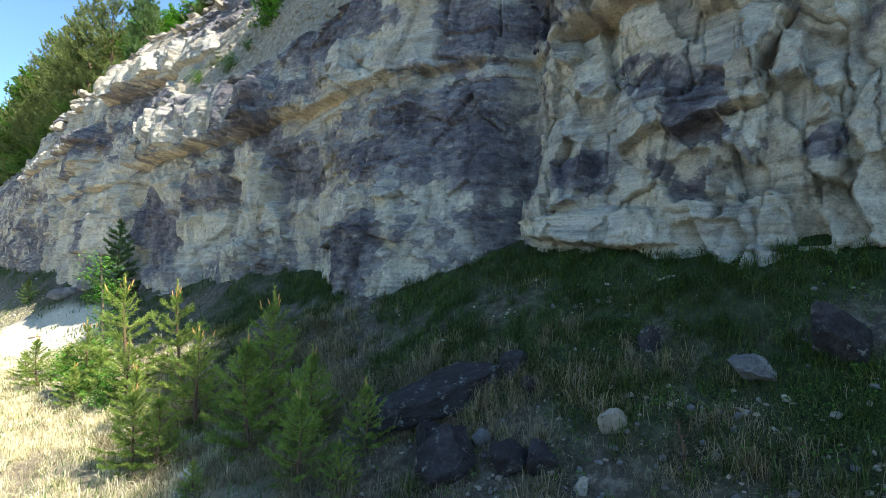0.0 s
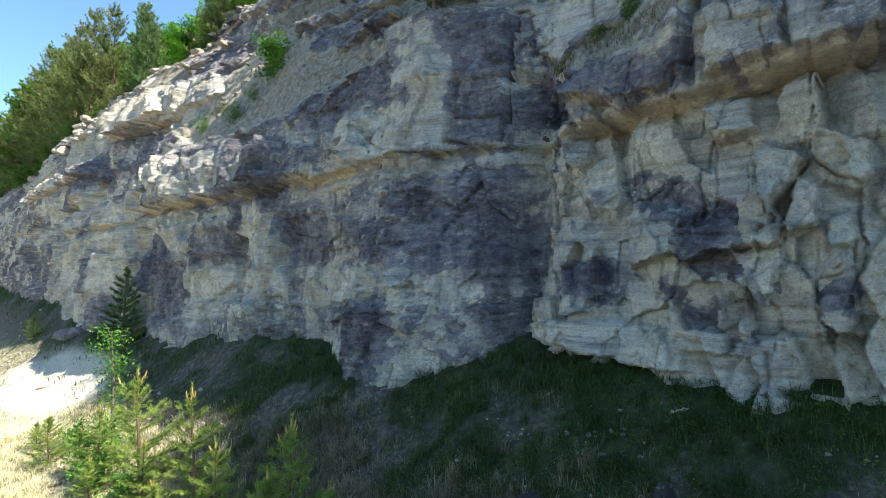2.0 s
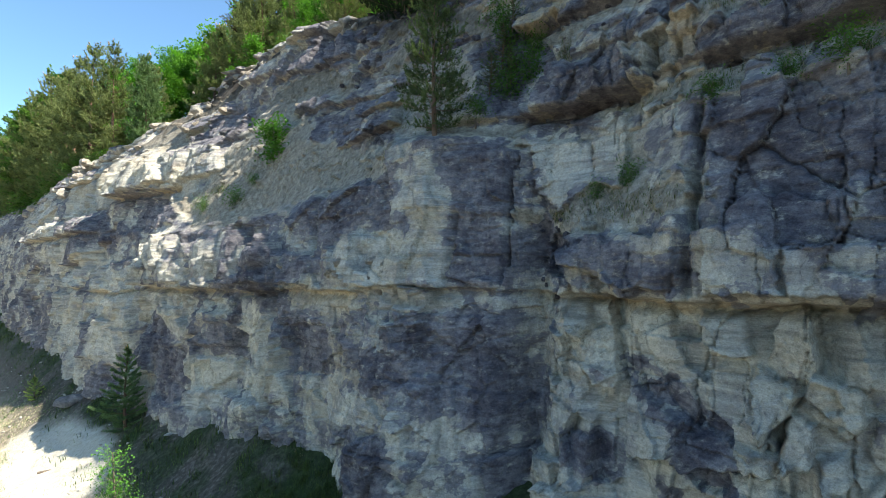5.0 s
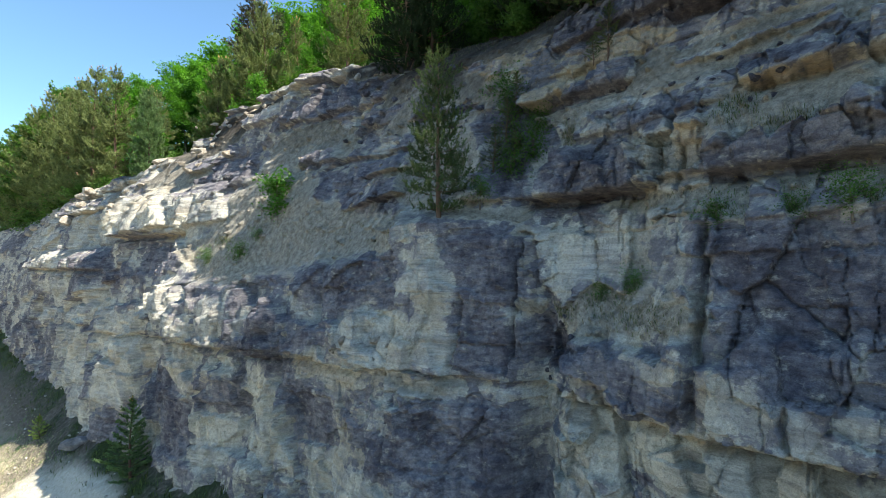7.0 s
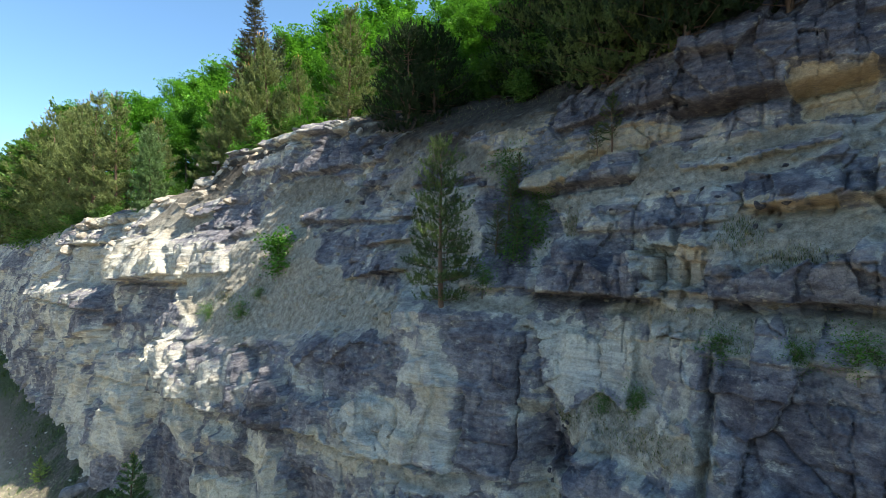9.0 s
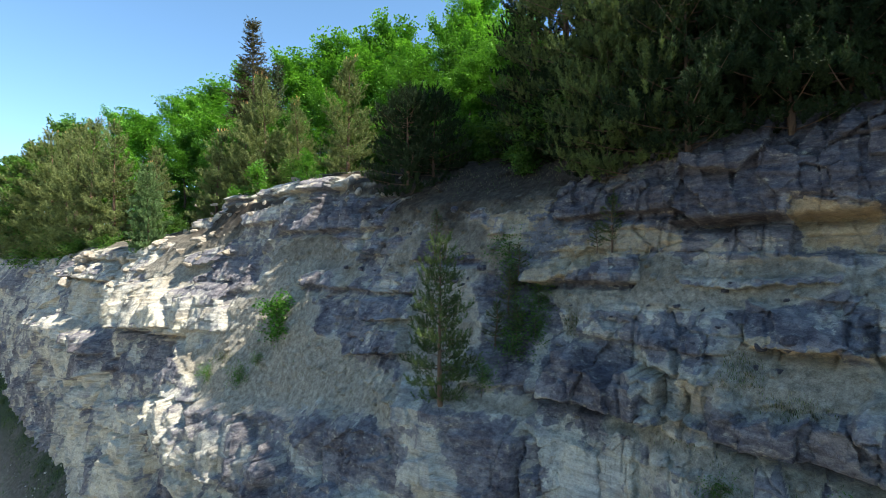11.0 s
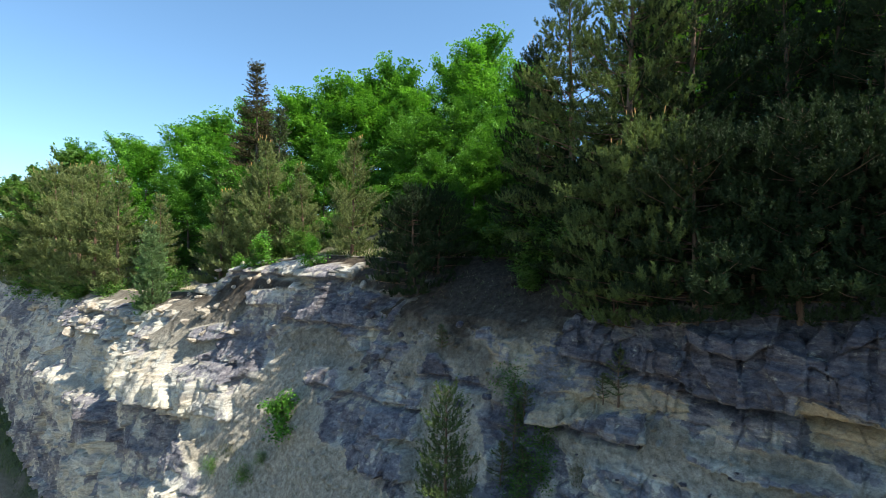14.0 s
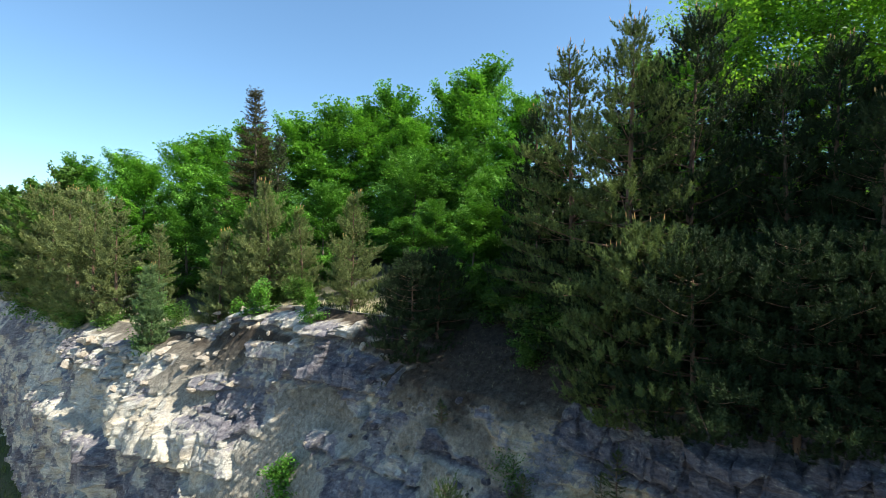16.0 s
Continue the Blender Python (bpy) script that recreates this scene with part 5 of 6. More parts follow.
    if brush:
        for zz in np.arange(height * 0.45, height, 0.09):
            P.append(axis(zz)), A.append(np.array([0, 0, 1.0])), L.append(0.1)
    P.append(axis(height * 0.97)), A.append(np.array([0, 0, 1.0])), L.append(0.25)
    v, f = tubes(trunk, 8)
    part("trunk", mesh_of("trunk", v, f, bark, True), tree, "rough brown trunk")
    v, f = tubes(limbs, 4)
    part("branchwork", mesh_of("branchwork", v, f, bark, True), tree, kind="stuff")
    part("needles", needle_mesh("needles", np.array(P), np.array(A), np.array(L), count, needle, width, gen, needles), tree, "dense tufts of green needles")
    if candles:
        tips = sorted(tips, key=lambda q: -q[0][2])[:candles]
        for p, a in [(axis(height), np.array([0.05, 0, 1.0]))] + tips:
            c = part("candle", candle_mesh, tree, "orange-brown spring shoot")
            c.matrix_basis = Matrix.Translation(Vector(p)) @ Vector(unit(np.array(a) + np.array([0, 0, 1.2]))).to_track_quat("Z", "Y").to_matrix().to_4x4()
    return tree


def broadleaf(name, label, seed, height, radius, leaves, material, bark, size=0.075, crown_base=0.22, sprays=260, per=55, flat=0.35, group=""):
    """A broadleaved tree: trunk, forking limbs, and layered sprays of leaves at their ends."""
    gen = np.random.default_rng(seed)
    tree = thing(name, label, "tree", pose(0, 0, 0), group)
    lean = gen.normal(size=2) * 0.03 * height
    zs = np.linspace(-0.3, height * 0.93, 12)
    axis = np.stack([lean[0] * (zs / height) ** 2, lean[1] * (zs / height) ** 2 + 0.05 * np.sin(zs), zs], 1)
    limbs = [(axis, np.linspace(0.014 * height + 0.02, 0.012, 12))]
    P, N, T = [], [], []
    count = max(9, sprays // 11)
    for k in range(count):
        g = (k + gen.random()) / count
        hz = height * (crown_base + (0.90 - crown_base) * g)
        root = np.array([np.interp(hz, zs, axis[:, 0]), np.interp(hz, zs, axis[:, 1]), hz])
        az = 2.4 * k + 0.5 * gen.normal()
        long = radius * (0.12 + 0.88 * (1 - g ** 2.4) ** 0.6) * min(1, 0.6 + 2.2 * g) * (0.70 + 0.5 * gen.random())
        climb = math.radians(8 + 48 * g ** 1.6 + 9 * gen.normal())
        way = np.array([math.cos(az) * math.cos(climb), math.sin(az) * math.cos(climb), math.sin(climb)])
        sq = np.array([-math.sin(az), math.cos(az), 0])
        lift = np.array([0, 0, 0.04 * long])
        u = np.linspace(0, 1, 5)[:, None]
        limbs.append((root + way * long * u + lift * u * u, np.linspace(0.0035 * height * (1 - 0.7 * g) + 0.004, 0.003, 5)))
        up = unit(np.cross(way, sq))
        up = up if up[2] > 0 else -up
        m = max(4, int(sprays / count * (0.5 + long / radius)))
        for h in range(m):
            t = 0.22 + 0.80 * (h + gen.random()) / m
            fan = 0.42 * long * (1.05 - t) ** 0.7 * gen.normal()
            end = root + way * long * t + lift * t * t + sq * fan + up * 0.04 * long * gen.normal() - np.array([0, 0, 0.25 * abs(fan)])
            n = int(per * (0.6 + 0.8 * gen.random()))
            w = (0.085 * radius + 0.10) * (0.8 + 0.5 * gen.random())
            q = np.clip(gen.normal(size=(n, 3)), -1.4, 1.4)
            dirn = unit(way + sq * 0.9 * np.sign(fan) * min(1, abs(fan)) + np.array([0, 0, 0.25 * gen.normal()]))
            P.append(end + q[:, :1] * dirn * w * 1.5 + q[:, 1:2] * np.cross(dirn, up) * w * 0.7 + q[:, 2:3] * up * w * flat)
            N.append(np.repeat(unit(up[None] + np.array([[0, 0, 0.4]])), n, 0))
            T.append(np.full(n, gen.random()))
    v, f = tubes(limbs, 5)
    part("trunk", mesh_of("trunk", v, f, bark, True), tree, "grey trunk with forking limbs")
    part("crown", leaf_mesh("crown", np.concatenate(P), np.concatenate(N), size, gen, material, np.concatenate(T)), tree, leaves)
    return tree


def set_on(tree, s, d, z=None, turn=0.0, size=1.0):
    """Puts a first tree, or a copy of it, at s, d."""
    x, y = plan(s, d)
    if z is None:
        z = float(hill(np.array([s]), np.array([d]))[0])
    return Matrix.LocRotScale((x, y, z), Euler((0, 0, turn)), (size, size, size))


def planted(tree, spots):
    """Stands the tree at the first spot and copies of it at the others. Spots: s, d, turn, size or s, d, turn, size, z."""
    for i, spot in enumerate(spots):
        s, d, turn, size = spot[:4]
        m = set_on(tree, s, d, spot[4] if len(spot) > 4 else None, turn, size)
        if i == 0:
            first = m
            continue
        ob = copy_thing(tree, m)
        ob.matrix_basis = m
    tree.matrix_basis = first


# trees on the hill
# pines at s below -2 stand out of view, added to cast the shade
planted(conifer("pine_tree", "tall Scots pine above the rock edge with needles darkened for shade", 11, 8.8, 2.6, 0.02, NEEDLES_SHADED, BARK_PINE, gap=0.46, count=31, width=0.009, needle=0.075, shape=0.7, candles=9, group="pines on the hill"),
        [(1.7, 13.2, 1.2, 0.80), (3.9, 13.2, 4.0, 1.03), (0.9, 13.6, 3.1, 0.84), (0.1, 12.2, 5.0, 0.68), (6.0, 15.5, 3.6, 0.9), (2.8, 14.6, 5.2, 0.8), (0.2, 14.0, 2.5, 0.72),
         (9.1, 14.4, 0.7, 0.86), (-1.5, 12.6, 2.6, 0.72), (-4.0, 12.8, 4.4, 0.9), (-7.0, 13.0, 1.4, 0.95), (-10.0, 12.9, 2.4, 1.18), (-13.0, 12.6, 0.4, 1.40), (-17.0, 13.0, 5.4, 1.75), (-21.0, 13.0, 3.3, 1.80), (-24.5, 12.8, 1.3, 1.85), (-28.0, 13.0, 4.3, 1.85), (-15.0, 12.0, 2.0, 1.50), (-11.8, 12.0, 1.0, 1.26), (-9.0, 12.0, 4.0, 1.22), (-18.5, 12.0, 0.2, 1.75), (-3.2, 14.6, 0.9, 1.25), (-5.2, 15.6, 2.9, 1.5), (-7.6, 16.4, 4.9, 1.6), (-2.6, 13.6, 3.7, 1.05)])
planted(conifer("pine_tree", "bushy Scots pine leaning over the rock edge with needles darkened for shade", 12, 4.0, 1.9, 0.0, NEEDLES_SHADED, BARK_PINE, gap=0.36, count=38, width=0.0085, needle=0.075, shape=0.55, rise=0.3, group="pines on the hill"),
        [(1.3, 10.9, 2.7, 1.0, 16.8), (3.1, 10.8, 1.7, 1.05, 16.6), (2.1, 11.1, 3.9, 0.75, 16.7), (0.4, 11.1, 4.2, 0.95, 16.9), (2.5, 12.4, 0.6, 0.7, 17.0), (5.4, 12.0, 1.4, 0.9, 16.5), (1.8, 11.8, 5.1, 0.9, 17.2), (-0.3, 11.0, 0.5, 0.7, 17.0), (3.7, 11.6, 2.2, 0.8, 16.5), (6.4, 12.9, 5.2, 0.95, 17.0), (8.0, 13.8, 0.9, 0.75, 17.5),
         (-0.8, 11.4, 2.2, 0.9), (7.2, 13.4, 3.0, 0.75, 17.2), (12.7, 11.8, 2.0, 0.95, 16.5), (12.2, 12.6, 5.0, 0.8, 17.2), (13.9, 13.2, 4.6, 0.6), (4.6, 12.2, 2.9, 0.9, 16.9), (9.0, 15.6, 4.1, 0.9), (6.6, 14.6, 1.9, 0.95), (3.2, 13.2, 0.2, 0.95), (0.9, 13.0, 2.8, 0.95), (-2.0, 11.6, 5.5, 0.9)])
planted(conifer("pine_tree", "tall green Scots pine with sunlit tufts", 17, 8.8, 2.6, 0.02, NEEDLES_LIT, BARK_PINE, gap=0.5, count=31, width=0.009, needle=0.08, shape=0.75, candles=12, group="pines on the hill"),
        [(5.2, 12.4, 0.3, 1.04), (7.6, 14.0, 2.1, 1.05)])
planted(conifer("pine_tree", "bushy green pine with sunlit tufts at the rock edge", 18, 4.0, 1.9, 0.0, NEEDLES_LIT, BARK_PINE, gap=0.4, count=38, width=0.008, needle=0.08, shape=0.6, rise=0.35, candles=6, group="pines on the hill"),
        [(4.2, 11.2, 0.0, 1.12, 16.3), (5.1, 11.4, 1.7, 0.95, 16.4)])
planted(conifer("pine_tree", "young olive-green Scots pine at the grassy rock edge", 13, 4.8, 1.55, 0.05, NEEDLES_OLIVE, BARK_PINE, gap=0.42, rise=0.6, count=18, width=0.012, needle=0.10, shape=0.95, per_whorl=5, candles=7, full=True, group="young pines on the edge"),
        [(17.3, 12.6, 0.0, 1.0), (28.0, 11.6, 1.1, 1.1), (26.1, 12.2, 2.0, 1.24), (24.9, 13.0, 4.0, 1.38), (23.0, 13.8, 5.0, 0.95), (29.6, 12.4, 0.5, 0.9), (20.5, 14.6, 2.4, 0.6)])
planted(conifer("pine_tree", "small blue-green pine on the sunlit rock edge", 15, 5.0, 0.95, 0.03, NEEDLES_BLUE, BARK_PINE, gap=0.32, rise=0.5, count=22, width=0.014, needle=0.10, twig=0.3, shape=0.6, candles=3, full=True, group="young pines on the edge"),
        [(30.2, 8.95, 0.0, 1.0, 14.25)])
planted(conifer("pine_tree", "olive-green Scots pine in a row on the edge", 14, 9.5, 2.15, 0.04, NEEDLES_OLIVE, BARK_PINE, gap=0.8, rise=0.5, count=14, width=0.024, twig=0.55, needle=0.17, shape=0.72, per_whorl=5, candles=8, full=True, group="pine row on the edge"),
        [(41.6, 10.2, 0.0, 0.96, 14.3), (45.2, 9.6, 1.0, 1.08, 14.0), (50.0, 9.6, 2.0, 1.14, 13.9), (55.0, 10.0, 3.0, 1.2, 13.8), (61.0, 10.0, 4.0, 1.3, 13.8), (68.0, 10.0, 5.0, 1.3, 13.6), (76.0, 10.0, 0.5, 1.34, 13.4), (88.0, 10.0, 1.5, 1.34, 13.2), (38.5, 12.0, 3.5, 0.66)])
planted(broadleaf("beech_tree", "bright green beech with layered sprays of fresh leaves", 21, 13.0, 4.0, "bright green fresh leaves", LEAVES, BARK, size=0.105, sprays=560, per=66, crown_base=0.05, flat=0.16, group="beeches on the hill"),
        [(31.0, 24.6, 0.0, 1.02), (29.3, 26.5, 1.3, 1.05), (34.0, 24.0, 2.2, 1.05), (26.6, 25.5, 4.3, 0.82), (23.2, 30.0, 3.2, 1.0), (27.3, 31.0, 0.7, 1.02), (18.8, 28.0, 5.0, 0.72), (37.6, 22.5, 0.4, 1.05),
         (44.0, 22.0, 1.4, 1.05), (51.0, 22.0, 2.5, 1.1), (58.9, 22.0, 3.7, 1.2), (59.0, 17.0, 5.5, 1.05), (68.0, 18.0, 0.9, 1.2), (77.8, 16.0, 1.8, 1.25), (8.5, 25.0, 1.1, 0.75)])
planted(broadleaf("beech_tree", "beech with thin leaves coloured yellow-green for sun through them", 24, 12.0, 3.6, "thin yellow-green leaves", LEAVES_BACKLIT, BARK, size=0.055, sprays=420, per=86, crown_base=0.1, flat=0.3, group="beeches on the hill"),
        [(4.6, 19.5, 0.0, 1.05), (1.6, 18.5, 4.1, 1.1), (-1.3, 17.5, 0.2, 1.1), (3.2, 16.8, 1.6, 0.82), (0.2, 22.0, 2.2, 1.2), (6.6, 23.0, 3.1, 0.8)])
planted(broadleaf("broadleaf_tree", "light green broadleaved tree with fine drooping leaves", 22, 7.0, 2.6, "light green leaves", LEAVES_PALE, BARK, size=0.075, sprays=380, per=64, flat=0.26, crown_base=0.02, group="light trees on the edge"),
        [(17.4, 20.7, 0.0, 0.9), (14.6, 19.0, 2.0, 0.72), (20.5, 19.5, 3.0, 0.9), (26.6, 17.5, 4.0, 0.95), (42.9, 15.5, 5.0, 1.15), (35.0, 16.5, 1.0, 1.0), (23.5, 21.5, 2.6, 1.0), (13.0, 22.0, 3.4, 0.8), (38.8, 17.0, 4.4, 1.0), (31.0, 17.0, 5.4, 1.0), (16.2, 16.8, 0.6, 0.55), (13.0, 15.6, 1.9, 0.62), (12.4, 17.2, 4.2, 0.72), (11.2, 16.6, 3.1, 0.5)])
planted(broadleaf("hornbeam_tree", "grey-green broadleaved tree in the far wood", 23, 14.0, 3.4, "dull green leaves", LEAVES_FAR, BARK, size=0.2, sprays=260, per=34, crown_base=0.05, group="far trees"),
        [(67.6, 11.8, 0.0, 1.08), (84.4, 11.8, 1.0, 1.08), (75.4, 10.5, 2.0, 0.95), (100.0, 12.0, 3.0, 1.1), (112.0, 12.0, 4.0, 1.1), (92.0, 18.0, 5.0, 1.15)])
planted(conifer("spruce_tree", "tall withering spruce with brown lower branches", 31, 15.5, 3.4, 0.05, NEEDLES_BROWN, BARK, gap=0.62, rise=0.0, droop=0.28, count=22, needle=0.15, width=0.018, twig=0.5, shape=1.0, per_whorl=7),
        [(36.7, 18.2, 0.0, 1.0)])
planted(conifer("spruce_tree", "slim green spruce among the beeches", 32, 11.5, 1.6, 0.05, NEEDLES_SPRUCE, BARK, gap=0.55, rise=0.05, droop=0.2, count=12, needle=0.15, width=0.03, twig=0.45, shape=0.9, per_whorl=7),
        [(34.3, 18.6, 0.0, 1.0)])
# the pine that grows on the ledge, and bushes on the face
planted(conifer("pine_tree", "slender dark pine growing on a rock ledge", 16, 4.9, 1.05, 0.05, NEEDLES, BARK_PINE, gap=0.36, count=20, width=0.007, needle=0.07, twig=0.30, shape=0.55, full=True, group="pine on the ledge"),
        [(7.9, 8.25, 0.4, 0.82, 10.75)])
planted(broadleaf("bush", "small bright green leafy bush rooted in the face", 41, 1.5, 0.55, "bright green leaves", LEAVES_PALE, BARK, size=0.06, sprays=60, per=24, flat=0.7, crown_base=0.05, group="bushes on the face"),
        [(16.0, 8.6, 0.0, 1.1, 11.25), (22.4, 11.2, 1.0, 1.2, 17.0), (17.7, 10.8, 4.0, 0.8, 17.4), (31.6, 9.6, 2.0, 1.9, 14.5), (24.6, 11.2, 3.3, 0.9, 16.4), (36.0, 9.0, 3.0, 0.9, 12.6)])


# ---- young pines and a birch before the cliff ----
def on_foot(s, d, sink=0.03):
    return float(foot(np.array([s]), np.array([d]))[0]) - sink


def sapling_row(tree, spots):
    planted(tree, [(s, d, turn, size, on_foot(s, d)) for s, d, turn, size in spots])


sapling_row(conifer("pine_sapling", "young Scots pine with upright orange-brown candles", 51, 2.0, 0.72, 0.04, NEEDLES_YOUNG, BARK_PINE, gap=0.22, rise=0.62, per_whorl=6, count=34, needle=0.075, width=0.0048, shape=0.75, candles=4, brush=True, group="pine saplings"),
            [(9.3, 3.5, 0.0, 0.98), (11.2, 3.2, 1.1, 1.1), (6.6, 3.75, 2.0, 0.93), (12.6, 2.9, 5.2, 0.7), (8.0, 3.3, 4.4, 0.72), (10.3, 3.0, 2.7, 0.6)])
sapling_row(conifer("pine_sapling", "bushy dark green young pine at the edge of the sand", 53, 2.9, 0.95, 0.03, NEEDLES_BLUE, BARK_PINE, gap=0.24, rise=0.6, per_whorl=7, count=32, needle=0.10, width=0.009, shape=0.75, candles=2, brush=True, group="pine saplings"),
            [(20.9, 5.6, 0.6, 1.0)])
sapling_row(conifer("pine_sapling", "low young pine in the grass", 52, 1.3, 0.58, 0.02, NEEDLES_YOUNG, BARK_PINE, gap=0.15, rise=0.65, per_whorl=6, count=34, needle=0.07, width=0.0048, shape=0.7, candles=1, brush=True, group="pine saplings"),
            [(6.4, 3.3, 0.0, 1.1), (14.6, 2.4, 1.1, 0.85), (7.5, 2.3, 2.3, 0.8), (7.2, 2.5, 3.0, 0.72), (5.0, 3.2, 4.0, 0.72), (13.2, 2.7, 0.4, 0.7), (4.4, 3.3, 2.8, 0.45), (5.8, 3.9, 0.7, 0.8), (8.8, 2.7, 5.0, 0.7), (11.6, 2.5, 1.9, 0.6),
             (7.5, 2.75, 0.9, 0.3), (6.05, 2.5, 1.3, 0.32), (16.0, 2.4, 2.2, 0.5), (30.0, 4.4, 0.1, 0.8), (5.6, 3.6, 5.9, 0.6), (4.7, 3.9, 3.3, 0.6)])
sapling_row(conifer("pine_sapling", "small dark pine seedling in the shaded grass", 54, 0.5, 0.2, 0.03, NEEDLES_SHADED, BARK_PINE, gap=0.1, rise=0.6, per_whorl=5, count=20, needle=0.05, width=0.003, shape=0.6, brush=True, group="pine saplings"),
            [(1.46, 4.7, 3.5, 1.0)])
sapling_row(broadleaf("birch_sapling", "slender young birch with small yellow-green leaves", 61, 2.9, 0.5, "small yellow-green leaves", LEAVES_PALE, BARK, size=0.032, sprays=110, per=12, flat=0.8, crown_base=0.15),
            [(14.1, 3.5, 0.0, 1.0)])
sapling_row(broadleaf("low_bush", "low yellow-green leafy bush in the sunlit grass", 62, 0.8, 0.5, "yellow-green leaves", LEAVES_PALE, BARK, size=0.035, sprays=60, per=22, flat=0.8, crown_base=0.02, group="low bushes"),
            [(13.0, 3.1, 0.0, 1.0), (12.0, 2.7, 1.0, 0.8), (15.0, 3.0, 2.0, 0.8), (10.6, 2.8, 3.0, 0.7)])


# ---- boulders and stones ----
def rock_mesh(name, seed, size, material, cuts=9, fine=2):
    """A broken stone: a ball cut flat by many planes, then roughened."""
    gen = np.random.default_rng(seed)
    bm = bmesh.new()
    bmesh.ops.create_icosphere(bm, subdivisions=fine + 1, radius=1.0)
    planes = [(unit(gen.normal(size=3)), 0.45 + 0.35 * gen.random()) for _ in range(cuts)]
    for v in bm.verts:
        p = np.array(v.co)
        for n, h in planes:
            over = p @ n - h
            if over > 0:
                p = p - n * over * 0.94
        q = Vector(p * 2.2) + Vector((seed, 0, 0))
        p = p * (1 + 0.12 * noise.noise(q) + 0.07 * noise.noise(q * 2.7) + (0.05 * noise.noise(q * 6.5) if fine > 1 else 0))
        v.co = Vector(p * np.array(size) * 0.72)
    me = bpy.data.meshes.new(name)
    bm.to_mesh(me)
    bm.free()
    me.materials.append(material)
    return me


def boulder(label, s, d, size, material, seed, turn=0.0, tip=0.0, sink=0.3, fine=4, lift=0.0, cant=0.0):
    x, y = plan(s, d)
    ob = new("boulder", rock_mesh("boulder", seed, size, material, 10, fine))
    z = on_foot(s, d, 0) + size[2] * (0.6 - sink) + lift
    ob.matrix_basis = pose(x, y, z, tip, cant, turn)
    return tagged(ob, label, "boulder", "boulders on the slope")


boulder("long flat slab of dark lichen-covered rock", 4.3, 4.75, (1.50, 0.60, 0.41), STONE_DARK, 3, 6, 14, 0.2, cant=-22)
boulder("rounded black boulder beside the long slab", 3.6, 5.3, (0.30, 0.29, 0.34), STONE_DARK, 4, 20)
boulder("small black stone beside the slab", 3.27, 5.15, (0.16, 0.16, 0.17), STONE_DARK, 5)
boulder("large black angular boulder in the grass", 3.6, 4.1, (0.54, 0.48, 0.54), STONE_DARK, 6, 60, 10)
boulder("second black boulder leaning on the first", 4.0, 4.25, (0.34, 0.36, 0.41), STONE_DARK, 16, 10)
boulder("grey rounded stone among dark boulders", 3.45, 4.45, (0.17, 0.15, 0.18), STONE_GREY, 7)
boulder("black angular boulder half sunk in the soil", 2.98, 4.3, (0.31, 0.29, 0.29), STONE_DARK, 8, 15)
boulder("black broken boulder half sunk in the soil", 2.65, 4.35, (0.30, 0.26, 0.31), STONE_DARK, 9, 75)
boulder("pale sandstone boulder among weeds", 2.15, 4.9, (0.20, 0.18, 0.22), ROCK_LOOSE, 10, 30)
boulder("small white stone on the slope", 2.2, 4.32, (0.11, 0.10, 0.14), STONE_PALE, 11)
boulder("pale stone in dry grass", 4.95, 4.1, (0.13, 0.12, 0.16), STONE_PALE, 12)
boulder("flat grey stone slab lying on the slope", 1.1, 5.7, (0.34, 0.28, 0.22), STONE_GREY, 33, 140, 8, 0.25)
boulder("large rounded black boulder in green grass", 0.45, 6.0, (0.34, 0.34, 0.56), STONE_DARK, 14, 30)
boulder("dark boulder in green grass", 2.15, 6.0, (0.21, 0.19, 0.25), STONE_DARK, 15, 12)
boulder("pale stone at the edge of the young pines", 6.4, 2.65, (0.26, 0.2, 0.17), STONE_PALE, 17, 20)
boulder("small pale stone on bare soil", 0.8, 5.5, (0.06, 0.06, 0.07), STONE_PALE, 18)
boulder("small white stone on bare soil", 0.46, 5.4, (0.09, 0.06, 0.05), STONE_PALE, 19)
boulder("brown flat rock at the edge of the sand", 26.3, 5.1, (0.9, 0.6, 0.45), STONE_GREY, 20, 30)

# a weathered stick on the sand
lv, lf = tubes([(np.array([[0, 0, 0], [0.35, 0.02, 0.03], [0.7, -0.03, 0.05], [1.05, 0.05, 0.06]]), np.array([0.05, 0.055, 0.045, 0.02]))], 8)
stick = tagged(new("stick", mesh_of("stick", lv, lf, BARK, True)), "weathered grey stick lying on pale sand", "stick")
sx, sy = plan(22.0, 3.3)
stick.matrix_basis = pose(sx, sy, on_foot(22.0, 3.3, -0.03), 0, 0, 20)


